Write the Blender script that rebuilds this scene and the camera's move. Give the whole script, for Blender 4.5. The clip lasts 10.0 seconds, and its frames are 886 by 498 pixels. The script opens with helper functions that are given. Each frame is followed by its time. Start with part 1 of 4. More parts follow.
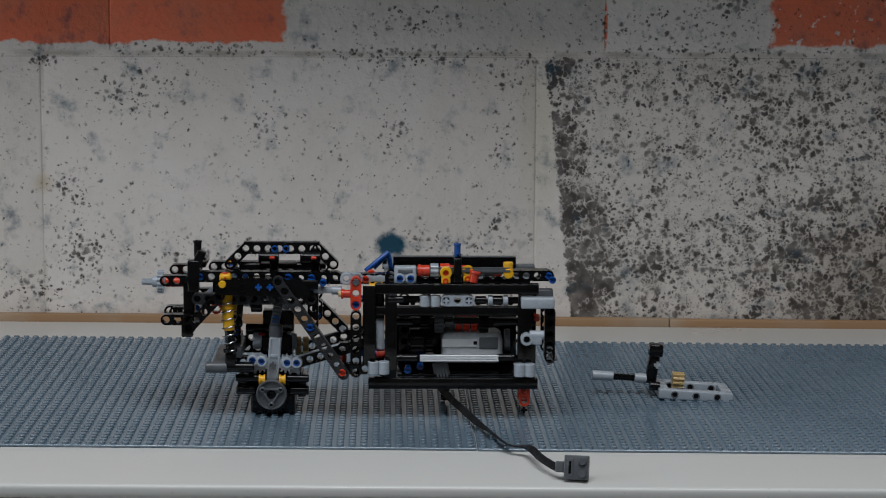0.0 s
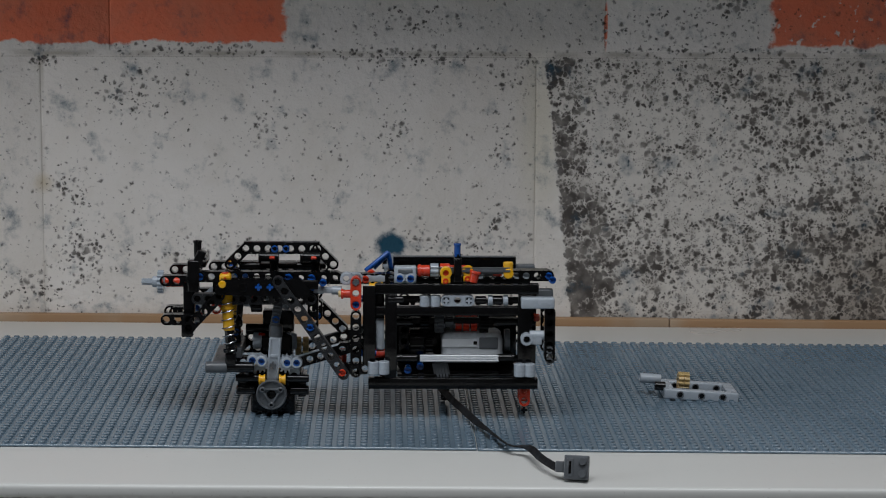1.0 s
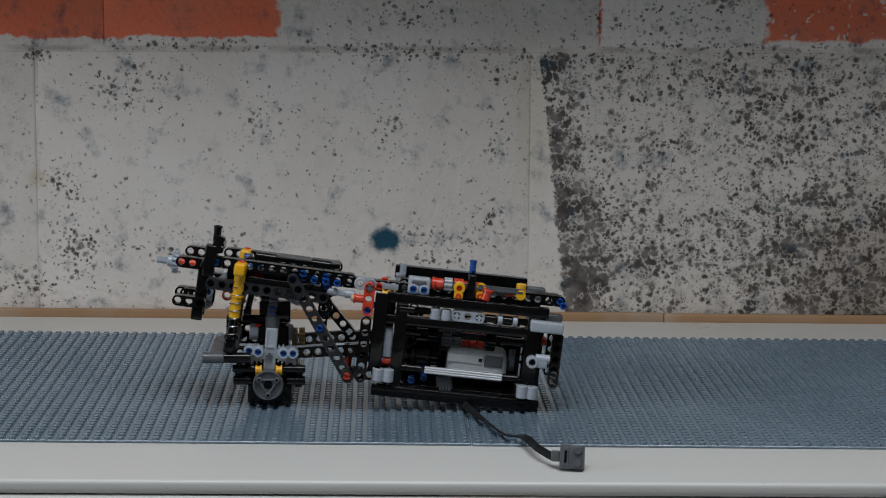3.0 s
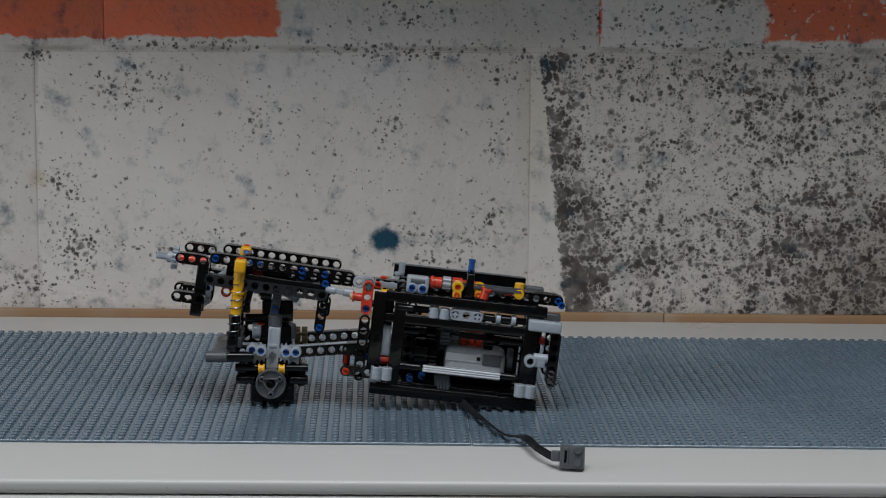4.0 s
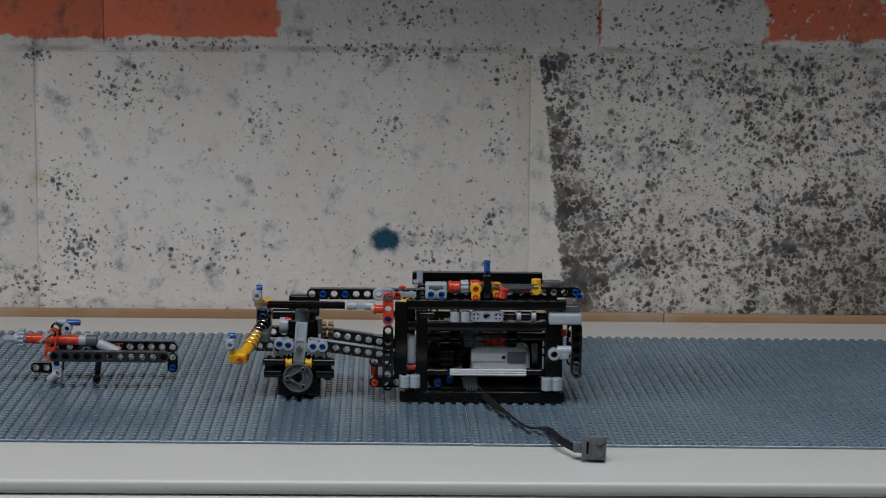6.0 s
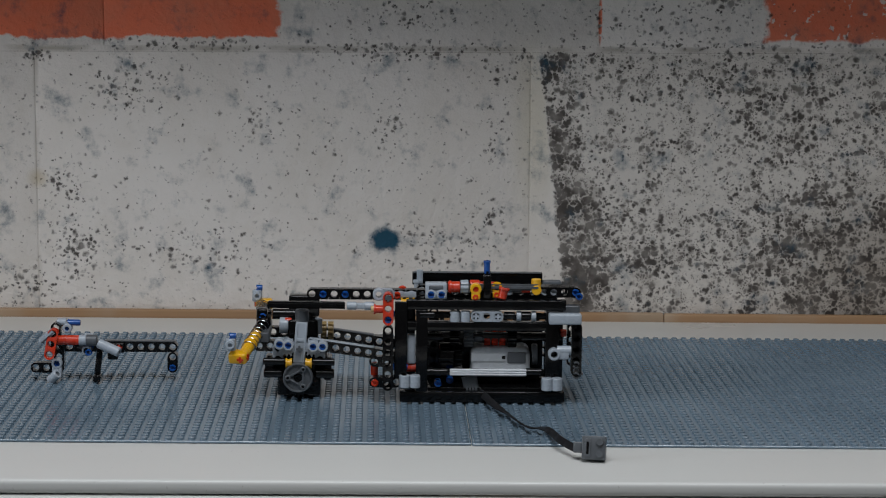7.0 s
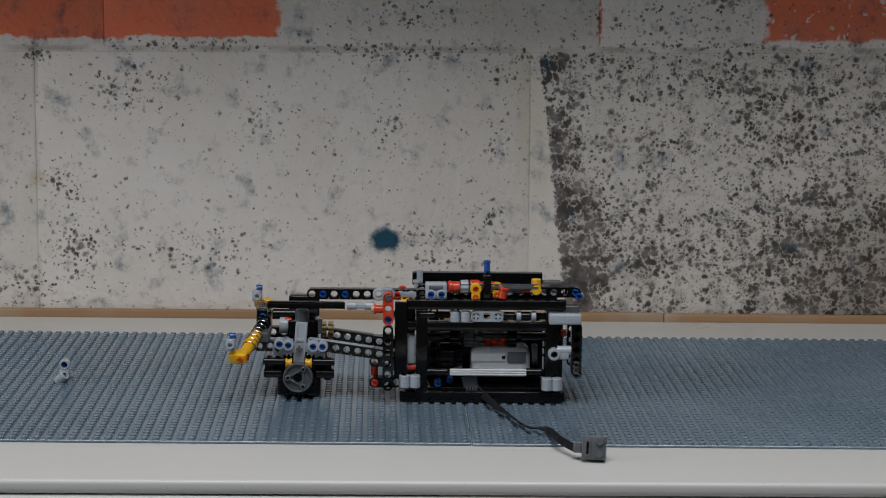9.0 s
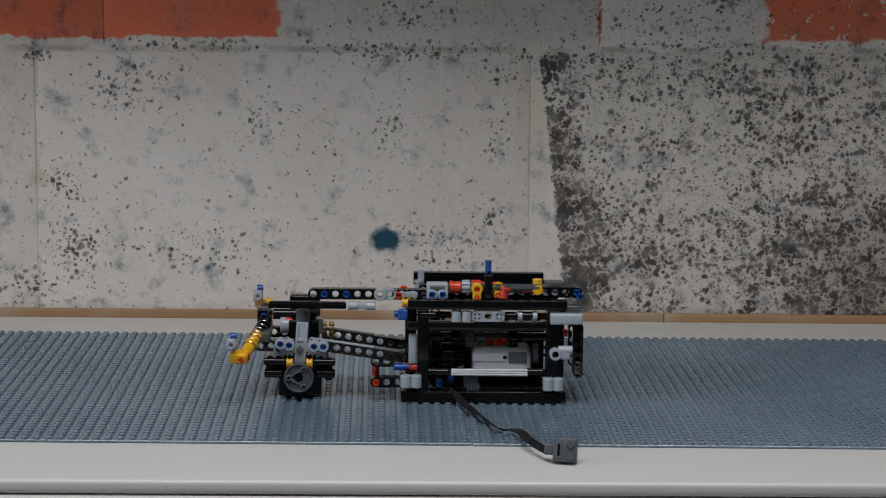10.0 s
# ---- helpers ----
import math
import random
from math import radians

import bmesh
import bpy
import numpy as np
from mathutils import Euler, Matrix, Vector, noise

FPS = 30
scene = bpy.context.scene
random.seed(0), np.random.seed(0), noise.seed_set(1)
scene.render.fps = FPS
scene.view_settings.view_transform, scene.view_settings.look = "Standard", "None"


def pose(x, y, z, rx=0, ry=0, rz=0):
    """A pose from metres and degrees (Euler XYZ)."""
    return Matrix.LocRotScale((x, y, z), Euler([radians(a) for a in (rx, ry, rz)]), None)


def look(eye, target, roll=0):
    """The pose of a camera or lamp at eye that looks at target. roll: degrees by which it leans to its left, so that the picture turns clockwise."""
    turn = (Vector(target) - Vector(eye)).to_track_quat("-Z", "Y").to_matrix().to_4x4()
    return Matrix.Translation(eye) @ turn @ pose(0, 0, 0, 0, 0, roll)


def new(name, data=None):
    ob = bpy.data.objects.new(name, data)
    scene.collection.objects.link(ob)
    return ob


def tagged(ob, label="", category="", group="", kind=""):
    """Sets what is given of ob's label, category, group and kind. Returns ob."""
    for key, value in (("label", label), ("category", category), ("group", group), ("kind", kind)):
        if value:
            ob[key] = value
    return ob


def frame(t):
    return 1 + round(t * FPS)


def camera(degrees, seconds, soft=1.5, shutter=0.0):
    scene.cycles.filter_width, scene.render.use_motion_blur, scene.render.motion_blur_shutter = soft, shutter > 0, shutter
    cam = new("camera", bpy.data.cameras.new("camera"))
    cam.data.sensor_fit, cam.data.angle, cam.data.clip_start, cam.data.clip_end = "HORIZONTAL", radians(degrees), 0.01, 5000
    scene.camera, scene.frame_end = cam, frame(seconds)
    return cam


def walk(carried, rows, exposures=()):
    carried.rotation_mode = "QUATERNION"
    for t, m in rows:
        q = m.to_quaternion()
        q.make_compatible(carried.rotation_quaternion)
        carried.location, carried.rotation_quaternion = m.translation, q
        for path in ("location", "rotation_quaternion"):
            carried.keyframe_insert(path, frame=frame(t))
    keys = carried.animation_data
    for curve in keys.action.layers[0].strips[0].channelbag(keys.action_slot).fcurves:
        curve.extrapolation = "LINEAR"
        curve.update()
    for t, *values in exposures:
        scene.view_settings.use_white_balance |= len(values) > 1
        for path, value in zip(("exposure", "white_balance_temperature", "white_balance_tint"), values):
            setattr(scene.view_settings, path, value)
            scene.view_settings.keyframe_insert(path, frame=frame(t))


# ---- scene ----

U = 0.008            # one stud of the building toy, in metres
EYE = (0.0, -1.415, 0.344)

# ---- camera ----
cam = camera(23.28, 10.0, soft=1.1)


def cam_pose(pitch, yaw, roll):
    p, y = radians(pitch), radians(yaw)
    way = Vector((math.sin(y) * math.cos(p), math.cos(y) * math.cos(p), -math.sin(p)))
    return look(EYE, Vector(EYE) + way, roll)


FIRST, SECOND = cam_pose(8.33, 1.65, 0.9), cam_pose(8.46, 1.80, 0.9)
walk(cam, [(0.0, FIRST), (2.533, FIRST), (2.567, SECOND), (10.0, SECOND)],
     exposures=[(0.0, 0.03, 6500, 12), (5.7, 0.03, 6500, 12), (6.8, 0.11, 6500, 12), (8.033, 0.11, 6500, 12), (8.067, 0.10, 6680, 13), (10.0, 0.10, 6680, 13)])

# ---- light: dim cellar workroom with an unseen ceiling panel and an added side fill ----
world = bpy.data.worlds.new("world")
scene.world = world
world.use_nodes = True
sky = world.node_tree.nodes.new("ShaderNodeTexSky")
sky.sky_type, sky.sun_disc, sky.sun_elevation, sky.sun_rotation = "NISHITA", False, radians(35), radians(150)
world.node_tree.links.new(sky.outputs[0], world.node_tree.nodes["Background"].inputs[0])
world.node_tree.nodes["Background"].inputs[1].default_value = 0.08


def area_lamp(name, eye, target, sx, sy, watts, colour):
    data = bpy.data.lights.new(name, "AREA")
    data.shape, data.size, data.size_y, data.energy, data.color = "RECTANGLE", sx, sy, watts, colour
    ob = new(name, data)
    ob.matrix_basis = look(eye, target)
    return ob


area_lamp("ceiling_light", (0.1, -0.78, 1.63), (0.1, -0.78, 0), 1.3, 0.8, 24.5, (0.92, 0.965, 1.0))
# fill lamp at an added wall opening, to brighten the block wall
area_lamp("window_light", (-2.35, -1.0, 0.75), (0, -0.1, 0.05), 1.2, 1.0, 17.0, (0.86, 0.94, 1.0))

# ---- materials ----


class Mat:
    """A small wrapper that makes node building short."""

    def __init__(self, name, rough=0.5, metal=0.0, spec=0.5):
        self.m = bpy.data.materials.new(name)
        self.m.use_nodes = True
        self.t = self.m.node_tree
        self.b = self.t.nodes["Principled BSDF"]
        self.b.inputs["Roughness"].default_value = rough
        self.b.inputs["Metallic"].default_value = metal
        self.b.inputs["Specular IOR Level"].default_value = spec

    def put(self, socket, v):
        if isinstance(v, bpy.types.NodeSocket):
            self.t.links.new(v, socket)
        elif isinstance(v, (tuple, list)) and len(v) == 3 and socket.type == "RGBA":
            socket.default_value = (*v, 1)
        else:
            socket.default_value = v

    def math(self, op, a, b=0.0, clamp=False):
        n = self.t.nodes.new("ShaderNodeMath")
        n.operation, n.use_clamp = op, clamp
        self.put(n.inputs[0], a), self.put(n.inputs[1], b)
        return n.outputs[0]

    def coords(self, kind="Object"):
        return self.t.nodes.new("ShaderNodeTexCoord").outputs[kind]

    def split(self, v):
        n = self.t.nodes.new("ShaderNodeSeparateXYZ")
        self.put(n.inputs[0], v)
        return n.outputs

    def mapped(self, v, loc=(0, 0, 0), scale=(1, 1, 1), rot=(0, 0, 0)):
        n = self.t.nodes.new("ShaderNodeMapping")
        self.put(n.inputs[0], v)
        n.inputs[1].default_value, n.inputs[2].default_value, n.inputs[3].default_value = loc, rot, scale
        return n.outputs[0]

    def noise(self, v, scale, detail=2.0, rough=0.5, distort=0.0):
        n = self.t.nodes.new("ShaderNodeTexNoise")
        self.put(n.inputs["Vector"], v)
        n.inputs["Scale"].default_value, n.inputs["Detail"].default_value = scale, detail
        n.inputs["Roughness"].default_value, n.inputs["Distortion"].default_value = rough, distort
        return n.outputs[0]

    def step(self, v, lo, hi, a=0.0, b=1.0):
        n = self.t.nodes.new("ShaderNodeMapRange")
        n.interpolation_type = "SMOOTHSTEP"
        self.put(n.inputs[0], v), self.put(n.inputs[1], lo), self.put(n.inputs[2], hi)
        self.put(n.inputs[3], a), self.put(n.inputs[4], b)
        return n.outputs[0]

    def mix(self, f, a, b):
        n = self.t.nodes.new("ShaderNodeMix")
        n.data_type = "RGBA"
        self.put(n.inputs[0], f), self.put(n.inputs[6], a), self.put(n.inputs[7], b)
        return n.outputs[2]

    def blob(self, v, x, z, rx, rz, soft=0.5):
        """1 inside an ellipse round (x, z), falling softly to 0 at its rim."""
        m = self.mapped(v, loc=(-x / rx, 0, -z / rz), scale=(1 / rx, 0, 1 / rz))
        n = self.t.nodes.new("ShaderNodeVectorMath")
        n.operation = "LENGTH"
        self.put(n.inputs[0], m)
        return self.step(n.outputs[1], 1.0 - soft, 1.0, 1.0, 0.0)

    def bump(self, h, strength, dist):
        n = self.t.nodes.new("ShaderNodeBump")
        n.inputs["Strength"].default_value, n.inputs["Distance"].default_value = strength, dist
        self.put(n.inputs["Height"], h)
        self.put(self.b.inputs["Normal"], n.outputs[0])

    def colour(self, c):
        self.put(self.b.inputs["Base Color"], c)
        return self


def plastic(name, rgb, rough=0.28, spec=0.5, dust=0.06):
    m = Mat(name, rough, spec=spec)
    v = m.coords()
    fine, wide = m.noise(v, 900, 3), m.noise(v, 90, 3)
    grey = tuple(0.75 * c + 0.25 * (0.32 + 0.1 * k) for k, c in enumerate(rgb))
    m.colour(m.mix(m.math("MULTIPLY", m.step(wide, 0.45, 0.8), dust * 4, True), rgb, grey))
    m.put(m.b.inputs["Roughness"], m.step(m.noise(v, 160, 2), 0.3, 0.75, rough - 0.07, rough + 0.12))
    m.bump(fine, 0.05, 0.0002)
    return m.m


BLACK = plastic("black_plastic", (0.0035, 0.0035, 0.0038), 0.13, 0.38, 0.003)
DARK = plastic("dark_grey_plastic", (0.085, 0.092, 0.10), 0.34)
GREY = plastic("light_grey_plastic", (0.36, 0.40, 0.445), 0.22)
RED = plastic("red_plastic", (0.60, 0.042, 0.012), 0.22)
YELLOW = plastic("yellow_plastic", (0.80, 0.42, 0.01), 0.28)
TAN = plastic("tan_plastic", (0.55, 0.40, 0.18), 0.35)
BLUE = plastic("blue_plastic", (0.006, 0.072, 0.31), 0.25)
RUBBER = plastic("black_rubber", (0.009, 0.009, 0.010), 0.62, 0.2)
# GREY with light painted in, for the shaded motor; also the silvery rod
LIT_GREY = plastic("lit_grey_plastic", (0.56, 0.585, 0.61), 0.2, 0.6)


def steel():
    m = Mat("sprung_steel", 0.25, 1.0)
    m.colour(m.mix(m.noise(m.coords(), 300, 2), (0.35, 0.35, 0.36), (0.6, 0.6, 0.6)))
    return m.m


STEEL = steel()


def plate_material():
    m = Mat("grey_baseplate_plastic", 0.38, spec=0.75)
    v = m.coords()
    wide = m.noise(v, 7, 4)
    m.colour(m.mix(m.step(wide, 0.35, 0.7), (0.122, 0.175, 0.222), (0.150, 0.209, 0.260)))
    m.put(m.b.inputs["Roughness"], m.step(m.noise(v, 60, 3), 0.3, 0.7, 0.13, 0.24))
    m.bump(m.noise(v, 700, 2), 0.06, 0.0002)
    return m.m


def table_material():
    m = Mat("white_laminate", 0.32)
    v = m.coords()
    stain = m.step(m.noise(v, 4, 6, 0.65), 0.3, 0.85)
    dust = m.step(m.noise(v, 420, 2), 0.70, 0.76)
    c = m.mix(m.math("MULTIPLY", stain, 0.2), (0.60, 0.60, 0.575), (0.55, 0.545, 0.515))
    m.colour(m.mix(m.math("MULTIPLY", dust, 0.35), c, (0.25, 0.23, 0.2)))
    m.put(m.b.inputs["Roughness"], m.step(m.noise(v, 8, 2), 0.2, 0.8, 0.27, 0.36))
    m.bump(m.noise(v, 250, 2), 0.03, 0.0002)
    return m.m


def wood_material():
    m = Mat("pine_batten", 0.6)
    v = m.coords()
    grain = m.noise(m.mapped(v, scale=(3, 60, 160)), 1.0, 4, 0.6)
    c = m.mix(grain, (0.24, 0.13, 0.06), (0.34, 0.205, 0.105))
    pale = m.step(m.noise(m.mapped(v, scale=(9, 3, 3)), 1.0, 3), 0.52, 0.66)
    m.colour(m.mix(m.math("MULTIPLY", pale, 0.5), c, (0.38, 0.31, 0.23)))
    m.bump(grain, 0.2, 0.001)
    return m.m


def wall_material():
    """Whitewashed concrete block, spotted with black mould, with old orange paint and a blue daub."""
    m = Mat("mouldy_whitewashed_block", 0.85, spec=0.25)
    v = m.coords()
    x, y, z = m.split(v)
    wob = m.math("SUBTRACT", m.noise(v, 38, 5, 0.65), 0.5)
    wob2 = m.math("SUBTRACT", m.noise(v, 9, 3), 0.5)
    paint = m.mix(m.step(m.noise(v, 6, 5, 0.6), 0.35, 0.7), (0.69, 0.645, 0.605), (0.62, 0.572, 0.522))
    paint = m.mix(m.math("MULTIPLY", m.step(m.noise(v, 30, 4, 0.6), 0.5, 0.8), 0.35), paint, (0.53, 0.475, 0.41))
    # bare, mould-eaten block with a slanting edge
    edge = m.math("ADD", m.math("MULTIPLY", m.math("SUBTRACT", 0.24, z), 0.11), 0.143)
    inside = m.math("SUBTRACT", m.math("ADD", x, m.math("MULTIPLY", wob, 0.011)), edge)
    side = m.step(inside, -0.001, 0.003)
    low = m.step(m.math("ADD", z, m.math("MULTIPLY", wob, 0.012)), 0.233, 0.240, 1.0, 0.0)
    bare = m.math("MULTIPLY", side, low)
    rim = m.math("MULTIPLY", m.step(inside, 0.012, 0.055, 1.0, 0.0), bare)
    corner = m.blob(v, 0.45, 0.03, 0.13, 0.12, 0.9)
    # how thick the mould grows, from place to place
    dens = m.math("MULTIPLY", bare, m.math("ADD", m.math("ADD", 0.36, m.math("MULTIPLY", wob2, 1.0)), m.math("MULTIPLY", m.math("SUBTRACT", m.noise(v, 34, 3, 0.6), 0.5), 1.3)))
    dens = m.math("ADD", dens, m.math("MULTIPLY", rim, 0.36))
    dens = m.math("ADD", dens, m.math("MULTIPLY", m.math("MULTIPLY", corner, bare), 0.30))
    thick = dens
    for bx, bz, rx, rz, k in [(-0.22, 0.205, 0.055, 0.035, 0.36), (-0.275, 0.12, 0.035, 0.04, 0.34),
                              (-0.262, 0.065, 0.04, 0.045, 0.44), (-0.31, 0.03, 0.05, 0.035, 0.36),
                              (-0.155, 0.06, 0.09, 0.035, 0.27), (0.01, 0.17, 0.025, 0.04, 0.28),
                              (-0.10, 0.175, 0.03, 0.035, 0.27), (0.055, 0.065, 0.08, 0.035, 0.30),
                              (0.10, 0.09, 0.03, 0.03, 0.34), (0.02, 0.238, 0.13, 0.014, 0.42),
                              (-0.15, 0.243, 0.14, 0.012, 0.34), (0.12, 0.225, 0.045, 0.035, 0.32),
                              (-0.295, 0.232, 0.02, 0.012, 0.5), (0.26, 0.262, 0.14, 0.03, 0.24),
                              (0.31, 0.282, 0.03, 0.02, 0.6), (0.29, 0.243, 0.2, 0.006, 0.4),
                              (0.105, 0.16, 0.02, 0.06, 0.22), (0.03, 0.27, 0.09, 0.02, 0.24)]:
        dens = m.math("MAXIMUM", dens, m.math("MULTIPLY", m.blob(v, bx, bz, rx, rz, 0.9), k))
    dens = m.math("ADD", dens, 0.05)
    ragged = m.t.nodes.new("ShaderNodeVectorMath")
    ragged.operation = "MULTIPLY_ADD"
    warp = m.t.nodes.new("ShaderNodeTexNoise")
    warp.inputs["Scale"].default_value, warp.inputs["Detail"].default_value = 160, 3
    m.put(warp.inputs["Vector"], v)
    m.put(ragged.inputs[0], warp.outputs[1]), m.put(ragged.inputs[2], v)
    ragged.inputs[1].default_value = (0.007, 0.007, 0.007)
    mould = 0.0
    for scale, k, patch in ((140, 0.62, 70), (250, 0.58, 110), (400, 0.40, 60)):
        cell = m.t.nodes.new("ShaderNodeTexVoronoi")
        cell.inputs["Scale"].default_value = scale
        m.put(cell.inputs["Vector"], ragged.outputs[0])
        grow = m.math("MULTIPLY", m.math("SUBTRACT", m.noise(v, patch, 3, 0.6), 0.5), 1.7)
        reach = m.math("MULTIPLY", m.math("ADD", dens, grow), k)
        spot = m.step(m.math("SUBTRACT", reach, cell.outputs["Distance"]), -0.21, 0.13)
        spot = m.math("MULTIPLY", spot, m.step(reach, 0.02, 0.12))
        if scale > 300:
            spot = m.math("MULTIPLY", spot, bare)
        mould = m.math("MAXIMUM", mould, spot)
    haze = m.math("MULTIPLY", m.step(m.math("ADD", m.noise(v, 60, 3), m.math("MULTIPLY", thick, 0.4)), 0.58, 0.92), bare)
    base = m.mix(bare, paint, m.mix(m.noise(v, 80, 3), (0.55, 0.51, 0.465), (0.635, 0.59, 0.545)))
    base = m.mix(m.math("MULTIPLY", haze, 0.40), base, (0.17, 0.145, 0.12))
    base = m.mix(m.math("MULTIPLY", m.math("MULTIPLY", corner, bare), 0.45), base, (0.16, 0.12, 0.08))
    # soft shadow along the block joints, painted into the colour and broken by noise
    joint_shade = m.math("MAXIMUM", m.step(m.math("ABSOLUTE", m.math("SUBTRACT", m.math("ADD", z, m.math("MULTIPLY", wob, 0.004)), 0.2390)), 0.0005, 0.0040, 1.0, 0.0),
                   m.math("MULTIPLY", m.step(m.math("ABSOLUTE", m.math("SUBTRACT", m.math("ADD", x, m.math("MULTIPLY", wob, 0.006)), -0.2972)), 0.0005, 0.0035, 1.0, 0.0),
                          m.step(z, 0.20, 0.24, 0.35, 1.0)))
    joint_shade = m.math("MULTIPLY", joint_shade, m.step(m.noise(v, 26, 3), 0.35, 0.62))
    base = m.mix(m.math("MULTIPLY", joint_shade, 0.55), base, (0.24, 0.20, 0.15))
    yell = m.math("MULTIPLY", m.blob(v, 0.14, 0.17, 0.03, 0.12, 0.9), m.math("SUBTRACT", 1.0, bare))
    base = m.mix(m.math("MULTIPLY", yell, 0.4), base, (0.52, 0.46, 0.32))
    base = m.mix(m.math("MULTIPLY", m.blob(v, -0.297, 0.125, 0.012, 0.012, 0.9), 0.55), base, (0.45, 0.36, 0.22))
    # old orange paint: a long patch, a flaking one, and a run down a joint
    flake = m.step(m.noise(v, 90, 4, 0.6), 0.60, 0.64)
    ex = m.math("ADD", x, m.math("MULTIPLY", wob, 0.034))
    ez = m.math("ADD", z, m.math("MULTIPLY", wob, 0.017))
    ora = m.math("MULTIPLY", m.step(ex, -0.088, -0.083, 1.0, 0.0), m.math("MULTIPLY", m.step(ez, 0.2475, 0.2500), m.step(z, 0.476, 0.479, 1.0, 0.0)))
    orb = m.math("MULTIPLY", m.math("MULTIPLY", m.step(ex, 0.343, 0.349), m.step(ex, 0.62, 0.63, 1.0, 0.0)), m.math("MULTIPLY", m.step(ez, 0.2455, 0.2490), m.step(z, 0.476, 0.479, 1.0, 0.0)))
    orb = m.math("MULTIPLY", orb, m.math("SUBTRACT", 1.0, m.math("MULTIPLY", flake, 0.8)))
    orc = m.math("MULTIPLY", m.blob(v, 0.1975, 0.265, 0.0022, 0.026, 0.5), m.step(m.noise(v, 130, 3), 0.42, 0.5))
    orange = m.math("MAXIMUM", m.math("MAXIMUM", ora, orb), orc)
    ocol = m.mix(m.step(m.noise(v, 22, 4, 0.6), 0.35, 0.7), (0.72, 0.145, 0.062), (0.63, 0.165, 0.085))
    base = m.mix(m.math("MULTIPLY", orange, 0.95), base, ocol)
    base = m.mix(m.math("MULTIPLY", mould, m.math("MULTIPLY", m.step(m.noise(v, 55, 3), 0.3, 0.62, 0.62, 0.95), m.math("SUBTRACT", 1.0, m.math("MULTIPLY", ora, 0.8)))), base, (0.044, 0.036, 0.032))
    teal = m.blob(v, 0.0075, 0.0705, 0.0205, 0.0165, 0.95)
    teal = m.step(m.math("ADD", teal, m.math("MULTIPLY", wob, 2.2)), 0.05, 0.70)
    base = m.mix(m.math("MULTIPLY", teal, 0.98), base, (0.002, 0.055, 0.098))
    m.colour(base)
    rough = m.math("ADD", m.math("MULTIPLY", m.noise(v, 110, 4, 0.6), 0.7), m.math("MULTIPLY", m.noise(v, 28, 3), 0.6))
    m.bump(m.math("SUBTRACT", rough, m.math("MULTIPLY", mould, 0.12)), 0.55, 0.004)
    return m.m


def plain(name, rgb, rough=0.8):
    m = Mat(name, rough, spec=0.3)
    v = m.coords()
    dark = tuple(c * 0.82 for c in rgb)
    m.colour(m.mix(m.step(m.noise(v, 4, 5, 0.6), 0.35, 0.7), rgb, dark))
    m.bump(m.noise(v, 80, 3), 0.2, 0.002)
    return m.m


PLATE, TABLE, WOOD, WALL = plate_material(), table_material(), wood_material(), wall_material()
# kept dark so the unseen room reflects little in the black plastic
PLASTER, CONCRETE = plain("dark_grey_plaster", (0.16, 0.155, 0.15)), plain("concrete_floor", (0.12, 0.115, 0.11))

# ---- building helpers ----


def mesh_of(bm, name, material, smooth=35):
    me = bpy.data.meshes.new(name)
    bmesh.ops.recalc_face_normals(bm, faces=bm.faces)
    bm.to_mesh(me)
    bm.free()
    me.materials.append(material)
    if smooth:
        me.shade_smooth()
        me.set_sharp_from_angle(angle=radians(smooth))
    return me


def box_bm(lo, hi, bevel=0.0, seg=2):
    bm = bmesh.new()
    bmesh.ops.create_cube(bm, size=1)
    for v in bm.verts:
        v.co = Vector([(a + b) / 2 + c * (b - a) for a, b, c in zip(lo, hi, v.co)])
    if bevel:
        bmesh.ops.bevel(bm, geom=bm.edges[:], offset=bevel, segments=seg, affect="EDGES", profile=0.5)
    return bm


def lathe(bm, rings, seg=16, m=None):
    """Rings of (x, radius) turned round the X axis; closed when the last ring is the first."""
    grid = []
    for x, r in rings:
        grid.append([bm.verts.new((x, r * math.cos(2 * math.pi * k / seg), r * math.sin(2 * math.pi * k / seg))) for k in range(seg)])
    for a, b in zip(grid, grid[1:]):
        for k in range(seg):
            bm.faces.new((a[k], a[(k + 1) % seg], b[(k + 1) % seg], b[k]))
    if rings[0] != rings[-1]:
        bm.faces.new(grid[0][::-1]), bm.faces.new(grid[-1])
    if m:
        bmesh.ops.transform(bm, matrix=m, verts=[v for g in grid for v in g])
    return bm


